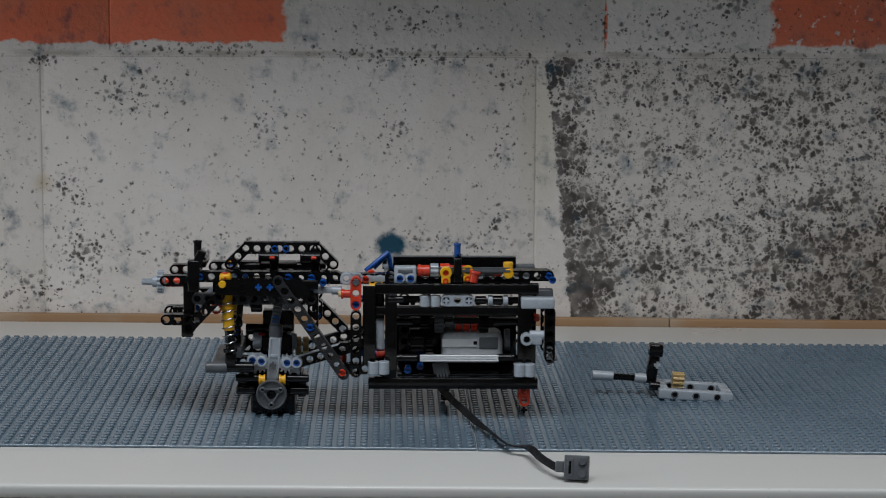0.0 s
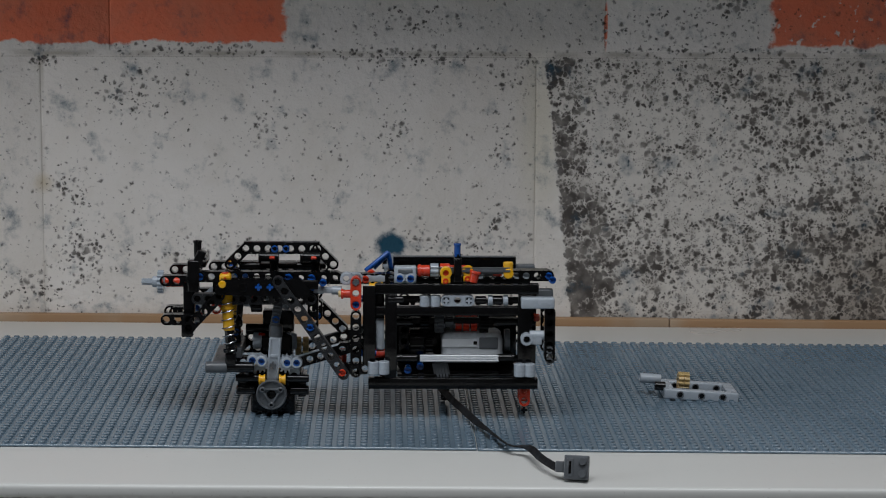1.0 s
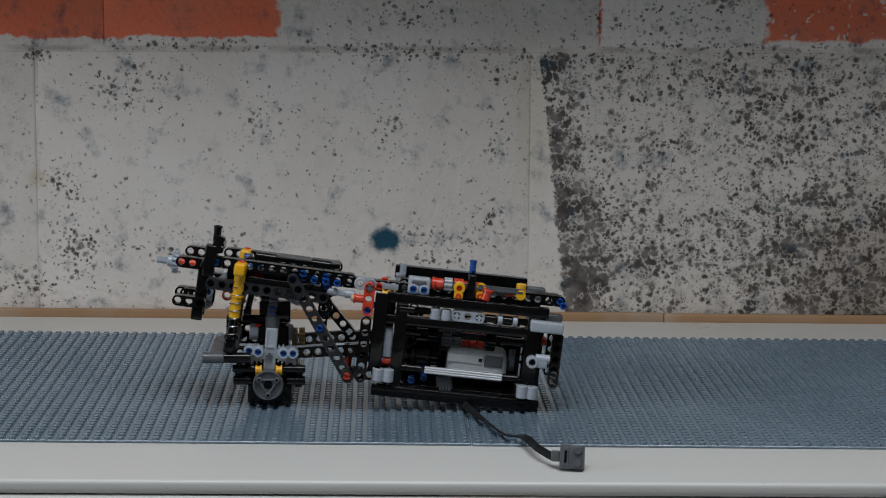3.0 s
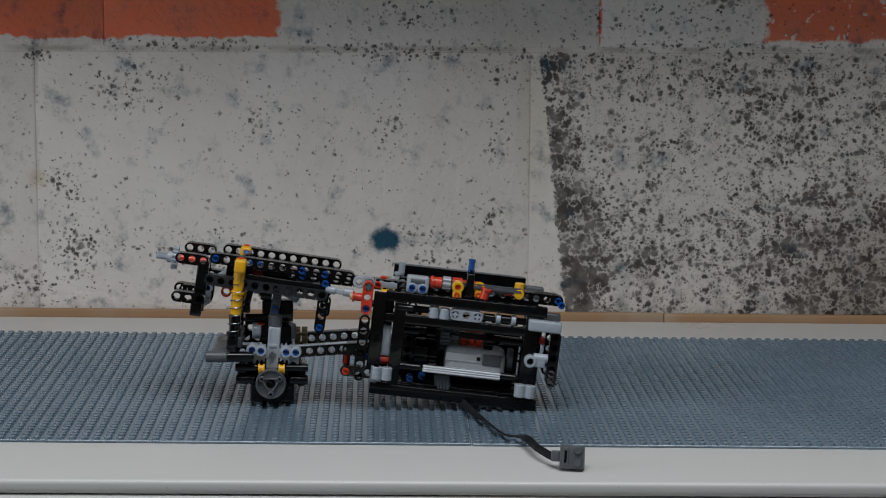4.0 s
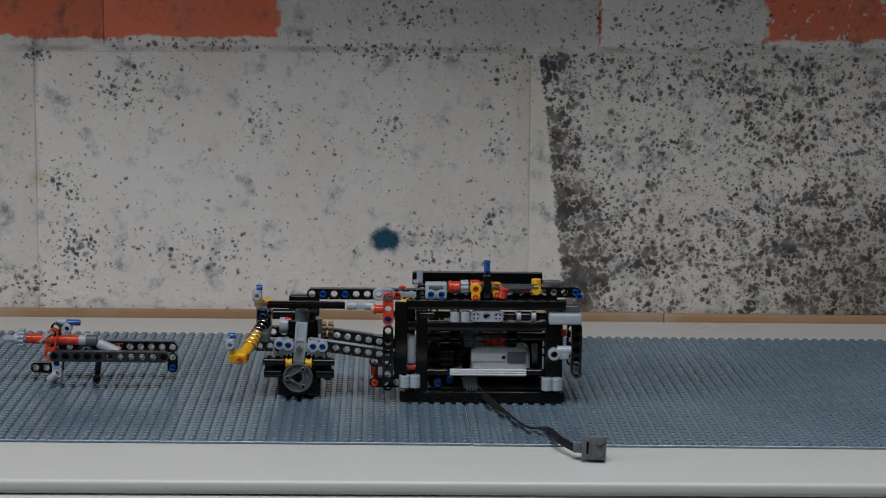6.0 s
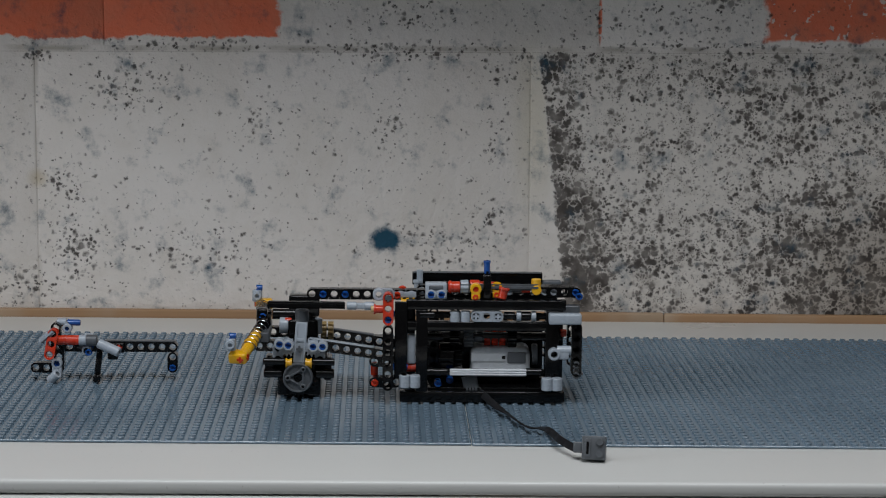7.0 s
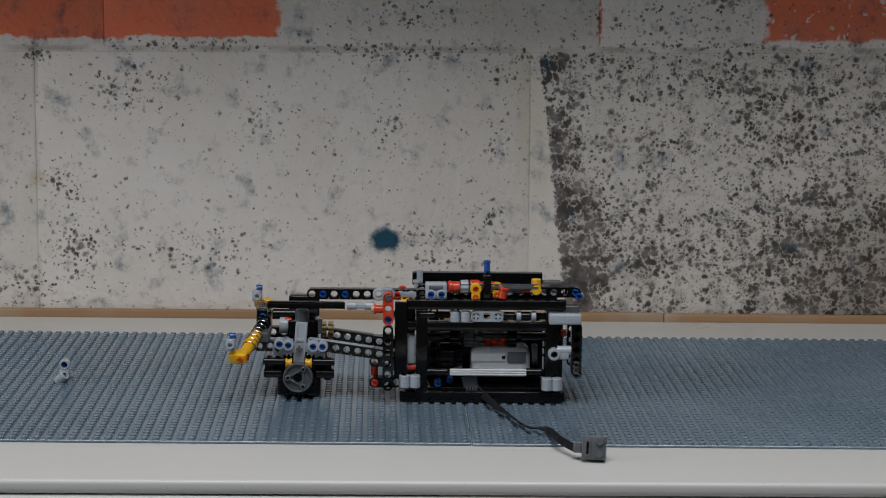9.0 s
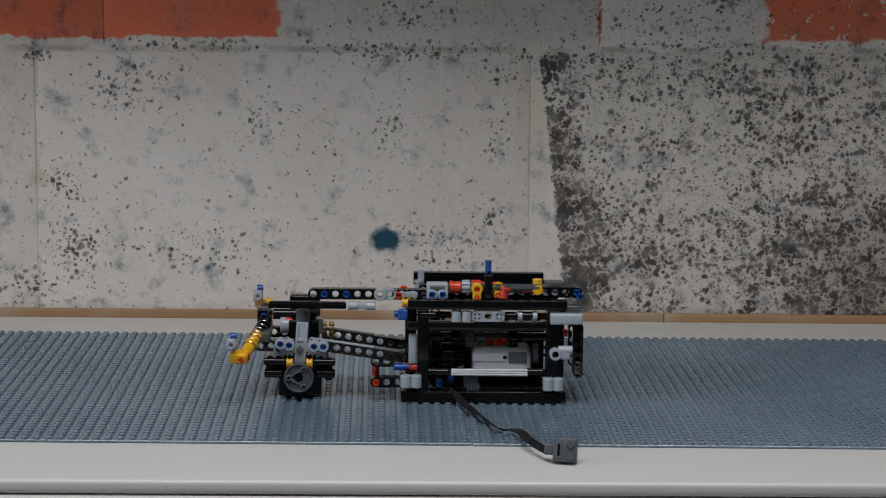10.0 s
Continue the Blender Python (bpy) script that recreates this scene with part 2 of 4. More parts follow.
def add_beam(bm, n, th=1.0, m=None, axle_ends=False):
    """A studless beam of n holes along X, holes along Y, its first hole at the origin; in studs."""
    seg, r0, r1, half, d = 24, 0.305, 0.385, 0.475, 0.11
    made = []

    def vert(*co):
        v = bm.verts.new(co)
        made.append(v)
        return v

    for i in range(n):
        outer = []
        for k in range(seg):
            a = 2 * math.pi * k / seg
            c, s = math.cos(a), math.sin(a)
            end = (i == 0 and c < -1e-6) or (i == n - 1 and c > 1e-6)
            if end:
                outer.append((i + half * c, half * s))
            else:
                f = min(0.5 / abs(c) if abs(c) > 1e-6 else 9, half / abs(s) if abs(s) > 1e-6 else 9)
                outer.append((i + f * c, f * s))
        circ = [(math.cos(2 * math.pi * k / seg), math.sin(2 * math.pi * k / seg)) for k in range(seg)]
        h = th / 2 - 0.01
        prof = []
        for yy, pts in ((-h, outer), (-h, [(i + r1 * c, r1 * s) for c, s in circ]), (-h + d, [(i + r1 * c, r1 * s) for c, s in circ]),
                        (-h + d, [(i + r0 * c, r0 * s) for c, s in circ]), (h - d, [(i + r0 * c, r0 * s) for c, s in circ]),
                        (h - d, [(i + r1 * c, r1 * s) for c, s in circ]), (h, [(i + r1 * c, r1 * s) for c, s in circ]), (h, outer)):
            prof.append([vert(px, yy, pz) for px, pz in pts])
        for a, b in zip(prof, prof[1:]):
            for k in range(seg):
                bm.faces.new((a[k], a[(k + 1) % seg], b[(k + 1) % seg], b[k]))
        for k in range(seg):
            k2 = (k + 1) % seg
            mid = 2 * math.pi * (k + 0.5) / seg
            flat = abs(outer[k][0] - i - 0.5) < 1e-5 and abs(outer[k2][0] - i - 0.5) < 1e-5 or abs(outer[k][0] - i + 0.5) < 1e-5 and abs(outer[k2][0] - i + 0.5) < 1e-5
            inner_joint = flat and not (i == 0 and math.cos(mid) < 0) and not (i == n - 1 and math.cos(mid) > 0)
            if not inner_joint:
                bm.faces.new((prof[0][k], prof[-1][k], prof[-1][k2], prof[0][k2]))
    bmesh.ops.remove_doubles(bm, verts=made, dist=1e-4)
    made = [v for v in made if v.is_valid]
    if m:
        bmesh.ops.transform(bm, matrix=m, verts=made)
    return bm


SHAPES = {}


def shape(key, material, build):
    """A mesh in studs, built once for each shape and colour."""
    k = (key, material.name)
    if k not in SHAPES:
        bm = bmesh.new()
        bm = build(bm) or bm
        bmesh.ops.scale(bm, vec=(U, U, U), verts=bm.verts)
        SHAPES[k] = mesh_of(bm, key.split(":")[0], material)
    return SHAPES[k]


def S(x=0, y=0, z=0, rx=0, ry=0, rz=0):
    """A pose in studs and degrees."""
    return pose(x * U, y * U, z * U, rx, ry, rz)


def thing(name, label, category, group=""):
    return tagged(new(name), label, category, group)


def part(name, me, parent, m=None, label=""):
    ob = new(name, me)
    ob.parent = parent
    ob.matrix_basis = m or Matrix()
    return tagged(ob, label)


def beam(parent, x0, z0, x1, z1, y, mat=None, th=1.0, name="beam", n=0, label=""):
    """A holed beam between two hole centres in the plane y."""
    mat = mat or BLACK
    n = n or round(math.hypot(x1 - x0, z1 - z0)) + 1
    me = shape(f"{name}:{n}:{th}", mat, lambda bm: add_beam(bm, n, th))
    return part(name, me, parent, S(x0, y, z0, 0, -math.degrees(math.atan2(z1 - z0, x1 - x0)), 0), label)


AXES = {"x": (0, 0, 0), "y": (0, 0, 90), "z": (0, -90, 0)}


def tube(parent, name, x, y, z, length, r, mat, axis="x", bore=0.0, turn=(0, 0, 0), label=""):
    """A round bar or sleeve with softened rims, centred at (x, y, z)."""
    h, e = length / 2, min(0.06, length / 6)

    def build(bm):
        if bore:
            lathe(bm, [(-h, bore), (-h, r - e), (-h + e, r), (h - e, r), (h, r - e), (h, bore), (-h, bore)], 20)
        else:
            lathe(bm, [(-h, r - e), (-h + e, r), (h - e, r), (h, r - e)], 20)
        bmesh.ops.remove_doubles(bm, verts=bm.verts, dist=1e-5)
    a = tuple(p + q for p, q in zip(AXES[axis], turn))
    return part(name, shape(f"{name}:{length}:{r}:{bore}", mat, build), parent, S(x, y, z, *a), label)


def axle(parent, x, y, z, length, mat, axis="x", turn=(0, 0, 0), name="axle"):
    """A cross-shaped axle centred at (x, y, z)."""
    def build(bm):
        w, o, h = 0.1, 0.29, length / 2
        outline = [(w, w), (w, o), (-w, o), (-w, w), (-o, w), (-o, -w), (-w, -w), (-w, -o), (w, -o), (w, -w), (o, -w), (o, w)]
        a = [bm.verts.new((-h, p, q)) for p, q in outline]
        b = [bm.verts.new((h, p, q)) for p, q in outline]
        for k in range(12):
            bm.faces.new((a[k], a[(k + 1) % 12], b[(k + 1) % 12], b[k]))
        for g in (a[::-1], b):
            bm.faces.new((g[0], g[3], g[6], g[9]) if g is b else (g[2], g[5], g[8], g[11]))
        for g in (a, b):
            for k in (0, 3, 6, 9):
                bm.faces.new((g[k], g[(k + 1) % 12], g[(k + 2) % 12], g[(k + 3) % 12]))
    a = tuple(p + q for p, q in zip(AXES[axis], turn))
    return part(name, shape(f"{name}:{length}", mat, build), parent, S(x, y, z, *a))


def pin(parent, x, y, z, mat=None, length=1.2, axis="y", name="pin", turn=(0, 0, 0)):
    """A hollow peg with a slotted rim; its head faces -axis and sits flush in its hole."""
    def build(bm):
        h, seg = length / 2, 16
        rings = [(-h + 0.30, 0.17), (-h, 0.19), (-h, 0.29), (-h + 0.06, 0.33), (-h + 0.16, 0.30), (h - 0.1, 0.29), (h, 0.25)]
        grid = []
        for n, (px, rad) in enumerate(rings):
            ring = []
            for k in range(seg):
                a = 2 * math.pi * k / seg
                cut = 0.2 if n in (1, 2, 3, 4) and k % 8 in (0, 1) else 0.0
                ring.append(bm.verts.new((px + cut * (1 if n < 3 else 0.7), rad * math.cos(a), rad * math.sin(a))))
            grid.append(ring)
        for p, q in zip(grid, grid[1:]):
            for k in range(seg):
                bm.faces.new((p[k], p[(k + 1) % seg], q[(k + 1) % seg], q[k]))
        bm.faces.new(grid[0][::-1]), bm.faces.new(grid[-1])
    a = tuple(p + q for p, q in zip(AXES[axis], turn))
    sunk = 0.45 if axis == "y" else 0.0
    return part(name, shape(f"{name}:{length}", mat or BLUE, build), parent, S(x, y + sunk, z, *a))


def gear(parent, x, y, z, teeth, r, mat, axis="x", th=0.8, name="gear"):
    def build(bm):
        n = teeth * 4
        rad = [r if k % 4 in (0, 1) else r * (1 - 3.2 / teeth if teeth > 10 else 0.74) for k in range(n)]
        rows = []
        for h in (-th / 2, th / 2):
            ring = [bm.verts.new((h, rad[k] * math.cos(2 * math.pi * k / n), rad[k] * math.sin(2 * math.pi * k / n))) for k in range(n)]
            hole = [bm.verts.new((h, 0.27 * math.cos(2 * math.pi * k / n), 0.27 * math.sin(2 * math.pi * k / n))) for k in range(n)]
            rows.append((ring, hole))
            for k in range(n):
                bm.faces.new((ring[k], ring[(k + 1) % n], hole[(k + 1) % n], hole[k]))
        for s in (0, 1):
            a, b = rows[0][s], rows[1][s]
            for k in range(n):
                bm.faces.new((a[k], a[(k + 1) % n], b[(k + 1) % n], b[k]))
    return part(name, shape(f"{name}:{teeth}:{r}:{th}", mat, build), parent, S(x, y, z, *AXES[axis]))


def block(parent, name, lo, hi, mat, bevel=0.08, m=None, label=""):
    size = tuple(round(b - a, 3) for a, b in zip(lo, hi))
    me = shape(f"{name}:{size}:{bevel}", mat, lambda bm: (bm.free(), box_bm([-s / 2 for s in size], [s / 2 for s in size], bevel, 3))[1])
    c = [(a + b) / 2 for a, b in zip(lo, hi)]
    return part(name, me, parent, (m or Matrix()) @ S(*c), label)


def bush(parent, x, y, z, mat, axis="x", length=1.0, name="bush"):
    """A flanged bush."""
    h = length / 2

    def build(bm):
        lathe(bm, [(-h, 0.2), (-h, 0.46), (-h + 0.22 * length, 0.46), (-h + 0.25 * length, 0.36), (h - 0.25 * length, 0.36),
                   (h - 0.22 * length, 0.46), (h, 0.46), (h, 0.2), (-h, 0.2)], 18)
        bmesh.ops.remove_doubles(bm, verts=bm.verts, dist=1e-5)
    return part(name, shape(f"{name}:{length}", mat, build), parent, S(x, y, z, *AXES[axis]))


def spring(parent, length, r, wire, turns, mat, m):
    def build(bm):
        n, seg = int(turns * 20), 6
        prev = None
        for i in range(n + 1):
            a = 2 * math.pi * turns * i / n
            c, s = math.cos(a), math.sin(a)
            ring = []
            for k in range(seg):
                b = 2 * math.pi * k / seg
                rr = r + wire * math.cos(b)
                ring.append(bm.verts.new((length * i / n + wire * math.sin(b), rr * c, rr * s)))
            if prev:
                for k in range(seg):
                    bm.faces.new((prev[k], prev[(k + 1) % seg], ring[(k + 1) % seg], ring[k]))
            prev = ring
    return part("spring", shape(f"spring:{length}:{turns}", mat, build), parent, m)


# ---- the room ----


def slab(name, lo, hi, mat, label, bevel=0.0, m=None):
    ob = new(name, mesh_of(box_bm(lo, hi, bevel), name, mat, 35 if bevel else 0))
    ob.matrix_basis = m or Matrix()
    return tagged(ob, label, "structure", kind="structure")


slab("floor", (-2.6, -2.7, -0.79), (2.6, 0.62, -0.74), CONCRETE, "bare grey concrete floor of the workroom")
slab("ceiling", (-2.6, -2.7, 1.65), (2.6, 0.62, 1.70), PLASTER, "grey plastered ceiling above the workbench")
slab("wall_east", (2.5, -2.6, -0.74), (2.6, 0.475, 1.65), PLASTER, "plain grey plastered side wall of the room")
slab("wall_south", (-2.5, -2.7, -0.74), (2.5, -2.6, 1.65), PLASTER, "plain grey plastered wall facing the bench")
# side wall left open for the added fill lamp
west = slab("wall_west", (-2.6, -2.6, -0.74), (-2.5, 0.475, 0.20), PLASTER, "grey plastered side wall below the added opening")
slab("wall_west_head", (-2.6, -2.6, 1.30), (-2.5, 0.475, 1.65), PLASTER, "grey plastered wall above the added opening")
slab("wall_west_pier", (-2.6, -2.6, 0.20), (-2.5, -1.7, 1.30), PLASTER, "grey plastered pier beside the added opening")
slab("wall_west_jamb", (-2.6, -0.3, 0.20), (-2.5, 0.475, 1.30), PLASTER, "grey plastered jamb beside the added opening")


def wall_shelf():
    """An unseen board on brackets, added over the bench to shade the upper wall."""
    ob = thing("wall_shelf", "unseen white board added above the workbench to shade the wall", "shelf")
    ob.matrix_basis = pose(0, 0.478, 0.47, 0, 0, 0.9)
    part("board", mesh_of(box_bm((-1.2, -0.25, 0), (1.2, -0.002, 0.022), 0.002), "board", TABLE), ob)
    for x in (-0.9, 0.9):
        part("bracket", mesh_of(box_bm((x - 0.012, -0.2, -0.02), (x + 0.012, -0.002, -0.0005), 0.002), "bracket", STEEL), ob)


wall_shelf()


def block_wall():
    """Whitewashed block wall: real blocks a little proud of filled joints."""
    turn = Matrix.Translation((0, 0.478, 0)) @ pose(0, 0, 0, 0, -0.55, 0.9)
    wall = new("wall_north", mesh_of(box_bm((-2.6, 0.0005, -0.80), (2.6, 0.12, 1.72)), "wall_north", WALL, 0))
    wall.matrix_basis = turn
    tagged(wall, "whitewashed concrete block wall with black mould spots and orange paint", "wall", kind="structure")
    rng = random.Random(5)
    courses = [(-0.745, -0.492, 0.10), (-0.486, -0.246, -0.15), (-0.240, -0.003, 0.12), (0.001, 0.2365, -0.2972), (0.2415, 0.478, 0.1975),
               (0.483, 0.72, -0.06), (0.725, 0.965, 0.15), (0.97, 1.21, -0.1), (1.215, 1.455, 0.12), (1.46, 1.65, -0.05)]
    for z0, z1, off in courses:
        w = 0.434
        x = off - 6 * w
        while x < 2.6:
            a, b = max(x, -2.55), min(x + w, 2.55)
            if b - a > 0.05:
                me = bpy.data.meshes.new("block")
                bm = box_bm((a + 0.0004, 0.0, z0), (b - 0.0004, 0.05, z1), 0.0009, 3)
                bm.to_mesh(me), bm.free()
                me.materials.append(WALL)
                me.shade_smooth()
                ob = new("block", me)
                ob.parent = wall
                ob.matrix_basis = pose(0, rng.uniform(-0.0002, 0.0002), 0)
            x += w
    return wall


block_wall()


def desk():
    ob = thing("workbench", "long white laminate workbench top against the wall", "table")
    m = pose(0, 0, 0, 0, 0, 0.5)
    ob.matrix_basis = m
    part("tabletop", mesh_of(box_bm((-1.6, -0.0985, -0.0095), (1.6, 0.468, 0.0), 0.003, 3), "tabletop", TABLE), ob)
    part("front_edge", mesh_of(box_bm((-1.6, -0.1005, -0.040), (1.6, -0.0805, -0.0105), 0.002, 3), "front_edge", TABLE), ob)
    part("core", mesh_of(box_bm((-1.59, -0.078, -0.040), (1.59, 0.465, -0.010)), "core", WOOD, 0), ob)
    leg = mesh_of(box_bm((-0.03, -0.03, -0.74), (0.03, 0.03, -0.0405), 0.004), "leg", TABLE)
    for x in (-1.5, 1.5):
        for y in (-0.04, 0.42):
            part("leg", leg, ob, pose(x, y, 0))


desk()
batten = thing("batten", "thin raw pine batten in three lengths between bench and wall", "batten")
batten.matrix_basis = pose(0, 0.001, 0, 0, 0, 0.6)
for a, b, top in ((-1.6, 0.1398, 0.0065), (0.1402, 0.2628, 0.0068), (0.2632, 1.6, 0.0062)):
    part("board", mesh_of(box_bm((a, 0.4685, -0.02), (b, 0.4765, top), 0.0015), "board", WOOD), batten)


def baseplate(x0, y0, label, turn=0.0):
    """A thin studded building plate of 48 by 48."""
    bm = box_bm((0, 0, 0), (48 * U, 48 * U, 0.0016), 0.0004, 1)
    plate = new("baseplate", mesh_of(bm, "baseplate", PLATE))
    plate.matrix_basis = pose(x0, y0, 0.0003, 0, 0, turn)
    tagged(plate, label, "baseplate", "grey baseplates")
    seg, r, h, e = 14, 0.0024, 0.0017, 0.00025
    verts, faces = [], []
    for i in range(48):
        for j in range(48):
            cx, cy, b = (i + 0.5) * U, (j + 0.5) * U, len(verts)
            for zz, rr in ((0.0016, r), (0.0016 + h - e, r), (0.0016 + h, r - e)):
                verts += [(cx + rr * math.cos(2 * math.pi * k / seg), cy + rr * math.sin(2 * math.pi * k / seg), zz) for k in range(seg)]
            for lv in (0, 1):
                faces += [(b + lv * seg + k, b + lv * seg + (k + 1) % seg, b + (lv + 1) * seg + (k + 1) % seg, b + (lv + 1) * seg + k) for k in range(seg)]
            faces.append(tuple(b + 2 * seg + k for k in range(seg)))
    me = bpy.data.meshes.new("studs")
    me.from_pydata(verts, [], faces)
    me.materials.append(PLATE)
    me.shade_smooth()
    me.set_sharp_from_angle(angle=radians(40))
    tagged(part("studs", me, plate), kind="stuff")
    return plate


SEAM = 0.0655
baseplate(SEAM - 48 * U, -0.0035, "grey studded building baseplate lying flat on the white bench")
baseplate(SEAM + 0.0006, -0.0045, "grey studded building baseplate with its front edge slightly lifted")

# ---- the model ----
# Poses of the gearbox (its lower front corner), stepwise in time
BOX = [(0.0, pose(-0.0083, 0.078, 0.0243, 0, -0.5, 0)), (1.55, pose(-0.0046, 0.078, 0.0150, 0, 5.95, 0)),
       (2.55, pose(-0.0030, 0.086, 0.0148, 0, 5.6, 0)), (3.25, pose(-0.0043, 0.090, 0.0152, 0, 5.9, 0)),
       (4.05, pose(-0.0043, 0.098, 0.0034, 0, 0, 0)), (5.05, pose(0.0182, 0.115, 0.0034, 0, -0.2, 0)),
       (9.95, pose(0.0191, 0.115, 0.0034, 0, -0.2, 0))]
# The hub's face centre
HUB = [(0.0, pose(-0.0769, 0.078, 0.0193)), (1.55, pose(-0.0757, 0.078, 0.0213)), (2.55, pose(-0.0759, 0.087, 0.0207)),
       (3.25, pose(-0.0741, 0.090, 0.0209)), (4.05, pose(-0.0692, 0.098, 0.0197)), (5.05, pose(-0.0557, 0.115, 0.0203)),
       (9.95, pose(-0.0551, 0.115, 0.0203))]


def at(steps, t):
    """The pose that holds at a time."""
    return [m for s, m in steps if s <= t + 1e-6][-1]


def tilted(lift, turn, along=0.0):
    """The upper frame's pose on the gearbox: it swings about its rear end."""
    return S(-1 + along, 0, 9.8 + lift) @ pose(0, 0, 0, 0, turn, 0) @ S(1, 0, -9.8)


UPPER = [(0.0, BOX[0][1] @ tilted(0, 0)), (1.55, BOX[1][1] @ tilted(0.1, 1.3)), (2.55, BOX[2][1] @ tilted(0.1, 1.3)),
         (3.25, BOX[3][1] @ tilted(0.15, 1.6)), (4.05, BOX[4][1] @ tilted(0.40, 4.4, 0.55))]
# where the frame stands once it is set down beside the truck
SIDE = pose(-0.2359, 0.1474, 0.0033)
MOVES = []
REST = [0]


def lowest(ob):
    bpy.context.view_layer.update()
    inv = ob.matrix_world.inverted()
    return min((inv @ c.matrix_world @ v.co).z for c in ob.children_recursive if c.type == "MESH" for v in c.data.vertices)


def rest_pose(ob):
    """A free place on the bench, beside the baseplates, for a piece taken off."""
    k = REST[0]
    REST[0] += 1
    row, col = divmod(k, 4)
    return pose(-0.50 - 0.17 * (col % 2) - 0.36 * (col // 2), -0.02 + 0.045 * row, -lowest(ob) + 0.0004)


def moves(ob, steps, leave=None, m=None):
    """Steps the thing from pose to pose; once taken off it lies aside."""
    m = m or Matrix()
    rows = [(t, p @ m) for t, p in steps if leave is None or t < leave - 1e-6]
    if leave is not None:
        rows.append((leave, rest_pose(ob)))
    ob.matrix_basis = rows[0][1]
    MOVES.append((ob, rows))
    return ob


def motions():
    for ob, rows in MOVES:
        keys = [(0.0, rows[0][1])]
        for (t0, a), (t1, b) in zip(rows, rows[1:]):
            q = (a.to_quaternion().inverted() @ b.to_quaternion()).angle
            if min(q, 2 * math.pi - q) < radians(80):
                keys += [(t1 - 0.0167, a), (t1 + 0.0167, b)]
            else:
                half = Matrix.LocRotScale(a.translation.lerp(b.translation, 0.5), a.to_quaternion().slerp(b.to_quaternion(), 0.5), None)
                keys += [(t1 - 0.05, a), (t1 - 0.0167, half), (t1 + 0.0167, b)]
        keys.append((10.0, rows[-1][1]))
        walk(ob, keys)


def between(p, q):
    """A pose in studs whose X axis runs from p to q."""
    d = Vector(q) - Vector(p)
    return Matrix.Translation(Vector(p) * U) @ d.to_track_quat("X", "Z").to_matrix().to_4x4()


def gearbox():
    g = thing("toy_gearbox", "black building-toy truck gearbox with grey motor and coloured pins", "toy")
    # base frame
    block(g, "base_bar", (0, 0, 0.02), (15, 1, 0.98), BLACK, 0.06)
    block(g, "base_bar", (0, 8, 0.02), (15, 9, 0.98), BLACK, 0.06)
    for x in (1.5, 5.5, 9.5, 13.5):
        block(g, "cross_bar", (x - 0.5, 1.02, 0.05), (x + 0.5, 7.98, 0.95), BLACK, 0.05)
    for x in (0.42, 1.36):
        tube(g, "connector_tube", x, -0.45, 2.05, 1.15, 0.5, GREY, "z", 0.31)
    block(g, "connector_web", (0.45, -0.62, 1.55), (1.35, 0.1, 2.45), GREY, 0.05)
    for x in (13.35, 14.25):
        tube(g, "connector_tube", x, -0.45, 1.85, 1.15, 0.5, GREY, "z", 0.31)
    block(g, "connector_web", (13.4, -0.62, 1.7), (14.3, 0.1, 2.0), GREY, 0.05)
    # uprights
    block(g, "pillar", (1.45, 0.02, 1.0), (2.5, 1.0, 8.5), BLACK, 0.06)
    block(g, "pillar", (13.2, 0.02, 1.0), (14.4, 1.0, 8.5), BLACK, 0.06)
    block(g, "pillar", (0.4, 1.6, 1.0), (1.4, 2.6, 8.5), BLACK, 0.06)
    block(g, "pillar", (13.9, 1.6, 1.0), (14.9, 2.6, 8.5), BLACK, 0.06)
    for x in (0.9, 14.2):
        beam(g, x, 1.5, x, 8.5, 8.5, name="rear_beam")
    beam(g, 3.2, 1.2, 3.2, 7.2, 6.4, name="inner_beam")
    beam(g, 5.2, 1.2, 5.2, 7.2, 6.4, name="inner_beam")
    beam(g, 1.5, 3.2, 14.5, 3.2, 8.5, name="rear_beam")
    beam(g, 1.5, 6.2, 14.5, 6.2, 8.5, name="rear_beam")
    # black sheet added to darken the gearbox floor and hide the plate below
    block(g, "floor_panel", (2.55, 1.05, 0.96), (13.15, 7.2, 1.16), BLACK, 0.04)
    block(g, "rear_panel", (2.5, 7.3, 0.98), (13.5, 7.7, 5.4), BLACK, 0.05)
    # long bars
    block(g, "top_bar", (0.55, 0.0, 8.55), (15.0, 1.0, 9.42), BLACK, 0.07)
    block(g, "top_bar", (0.55, 4.0, 8.6), (14.5, 5.0, 9.3), BLACK, 0.07)
    block(g, "middle_bar", (0.55, 0.05, 6.62), (13.7, 1.0, 7.42), BLACK, 0.07)
    block(g, "back_rail", (1.2, 9.0, 9.35), (13.5, 9.9, 10.5), BLACK, 0.07)
    block(g, "rail_cap", (1.35, 8.85, 10.5), (13.3, 9.6, 10.56), DARK, 0.02)
    axle(g, 1.9, 8.7, 9.6, 2.4, GREY, "z", name="upright_axle")
    bush(g, 1.7, 8.3, 9.4, GREY, "z", name="upright_bush")
    # row of connectors under the top bar
    for x in (4.95, 5.9):
        tube(g, "connector_tube", x, 0.5, 7.86, 1.0, 0.46, GREY, "z", 0.0)
    b = beam(g, 6.85, 7.95, 8.85, 7.95, 0.45, GREY, name="axle_beam")
    # black discs paint the dark inside the axle holes
    for x in (6.85, 8.85):
        tube(b, "hole_core", (x - 6.85), 0.05, 0, 0.7, 0.31, BLACK, "y")
        axle(b, (x - 6.85), -0.35, 0, 0.2, GREY, "y", name="axle_end")
    tube(g, "axle_sleeve", 9.9, 0.5, 7.95, 1.0, 0.36, BLACK, "x")
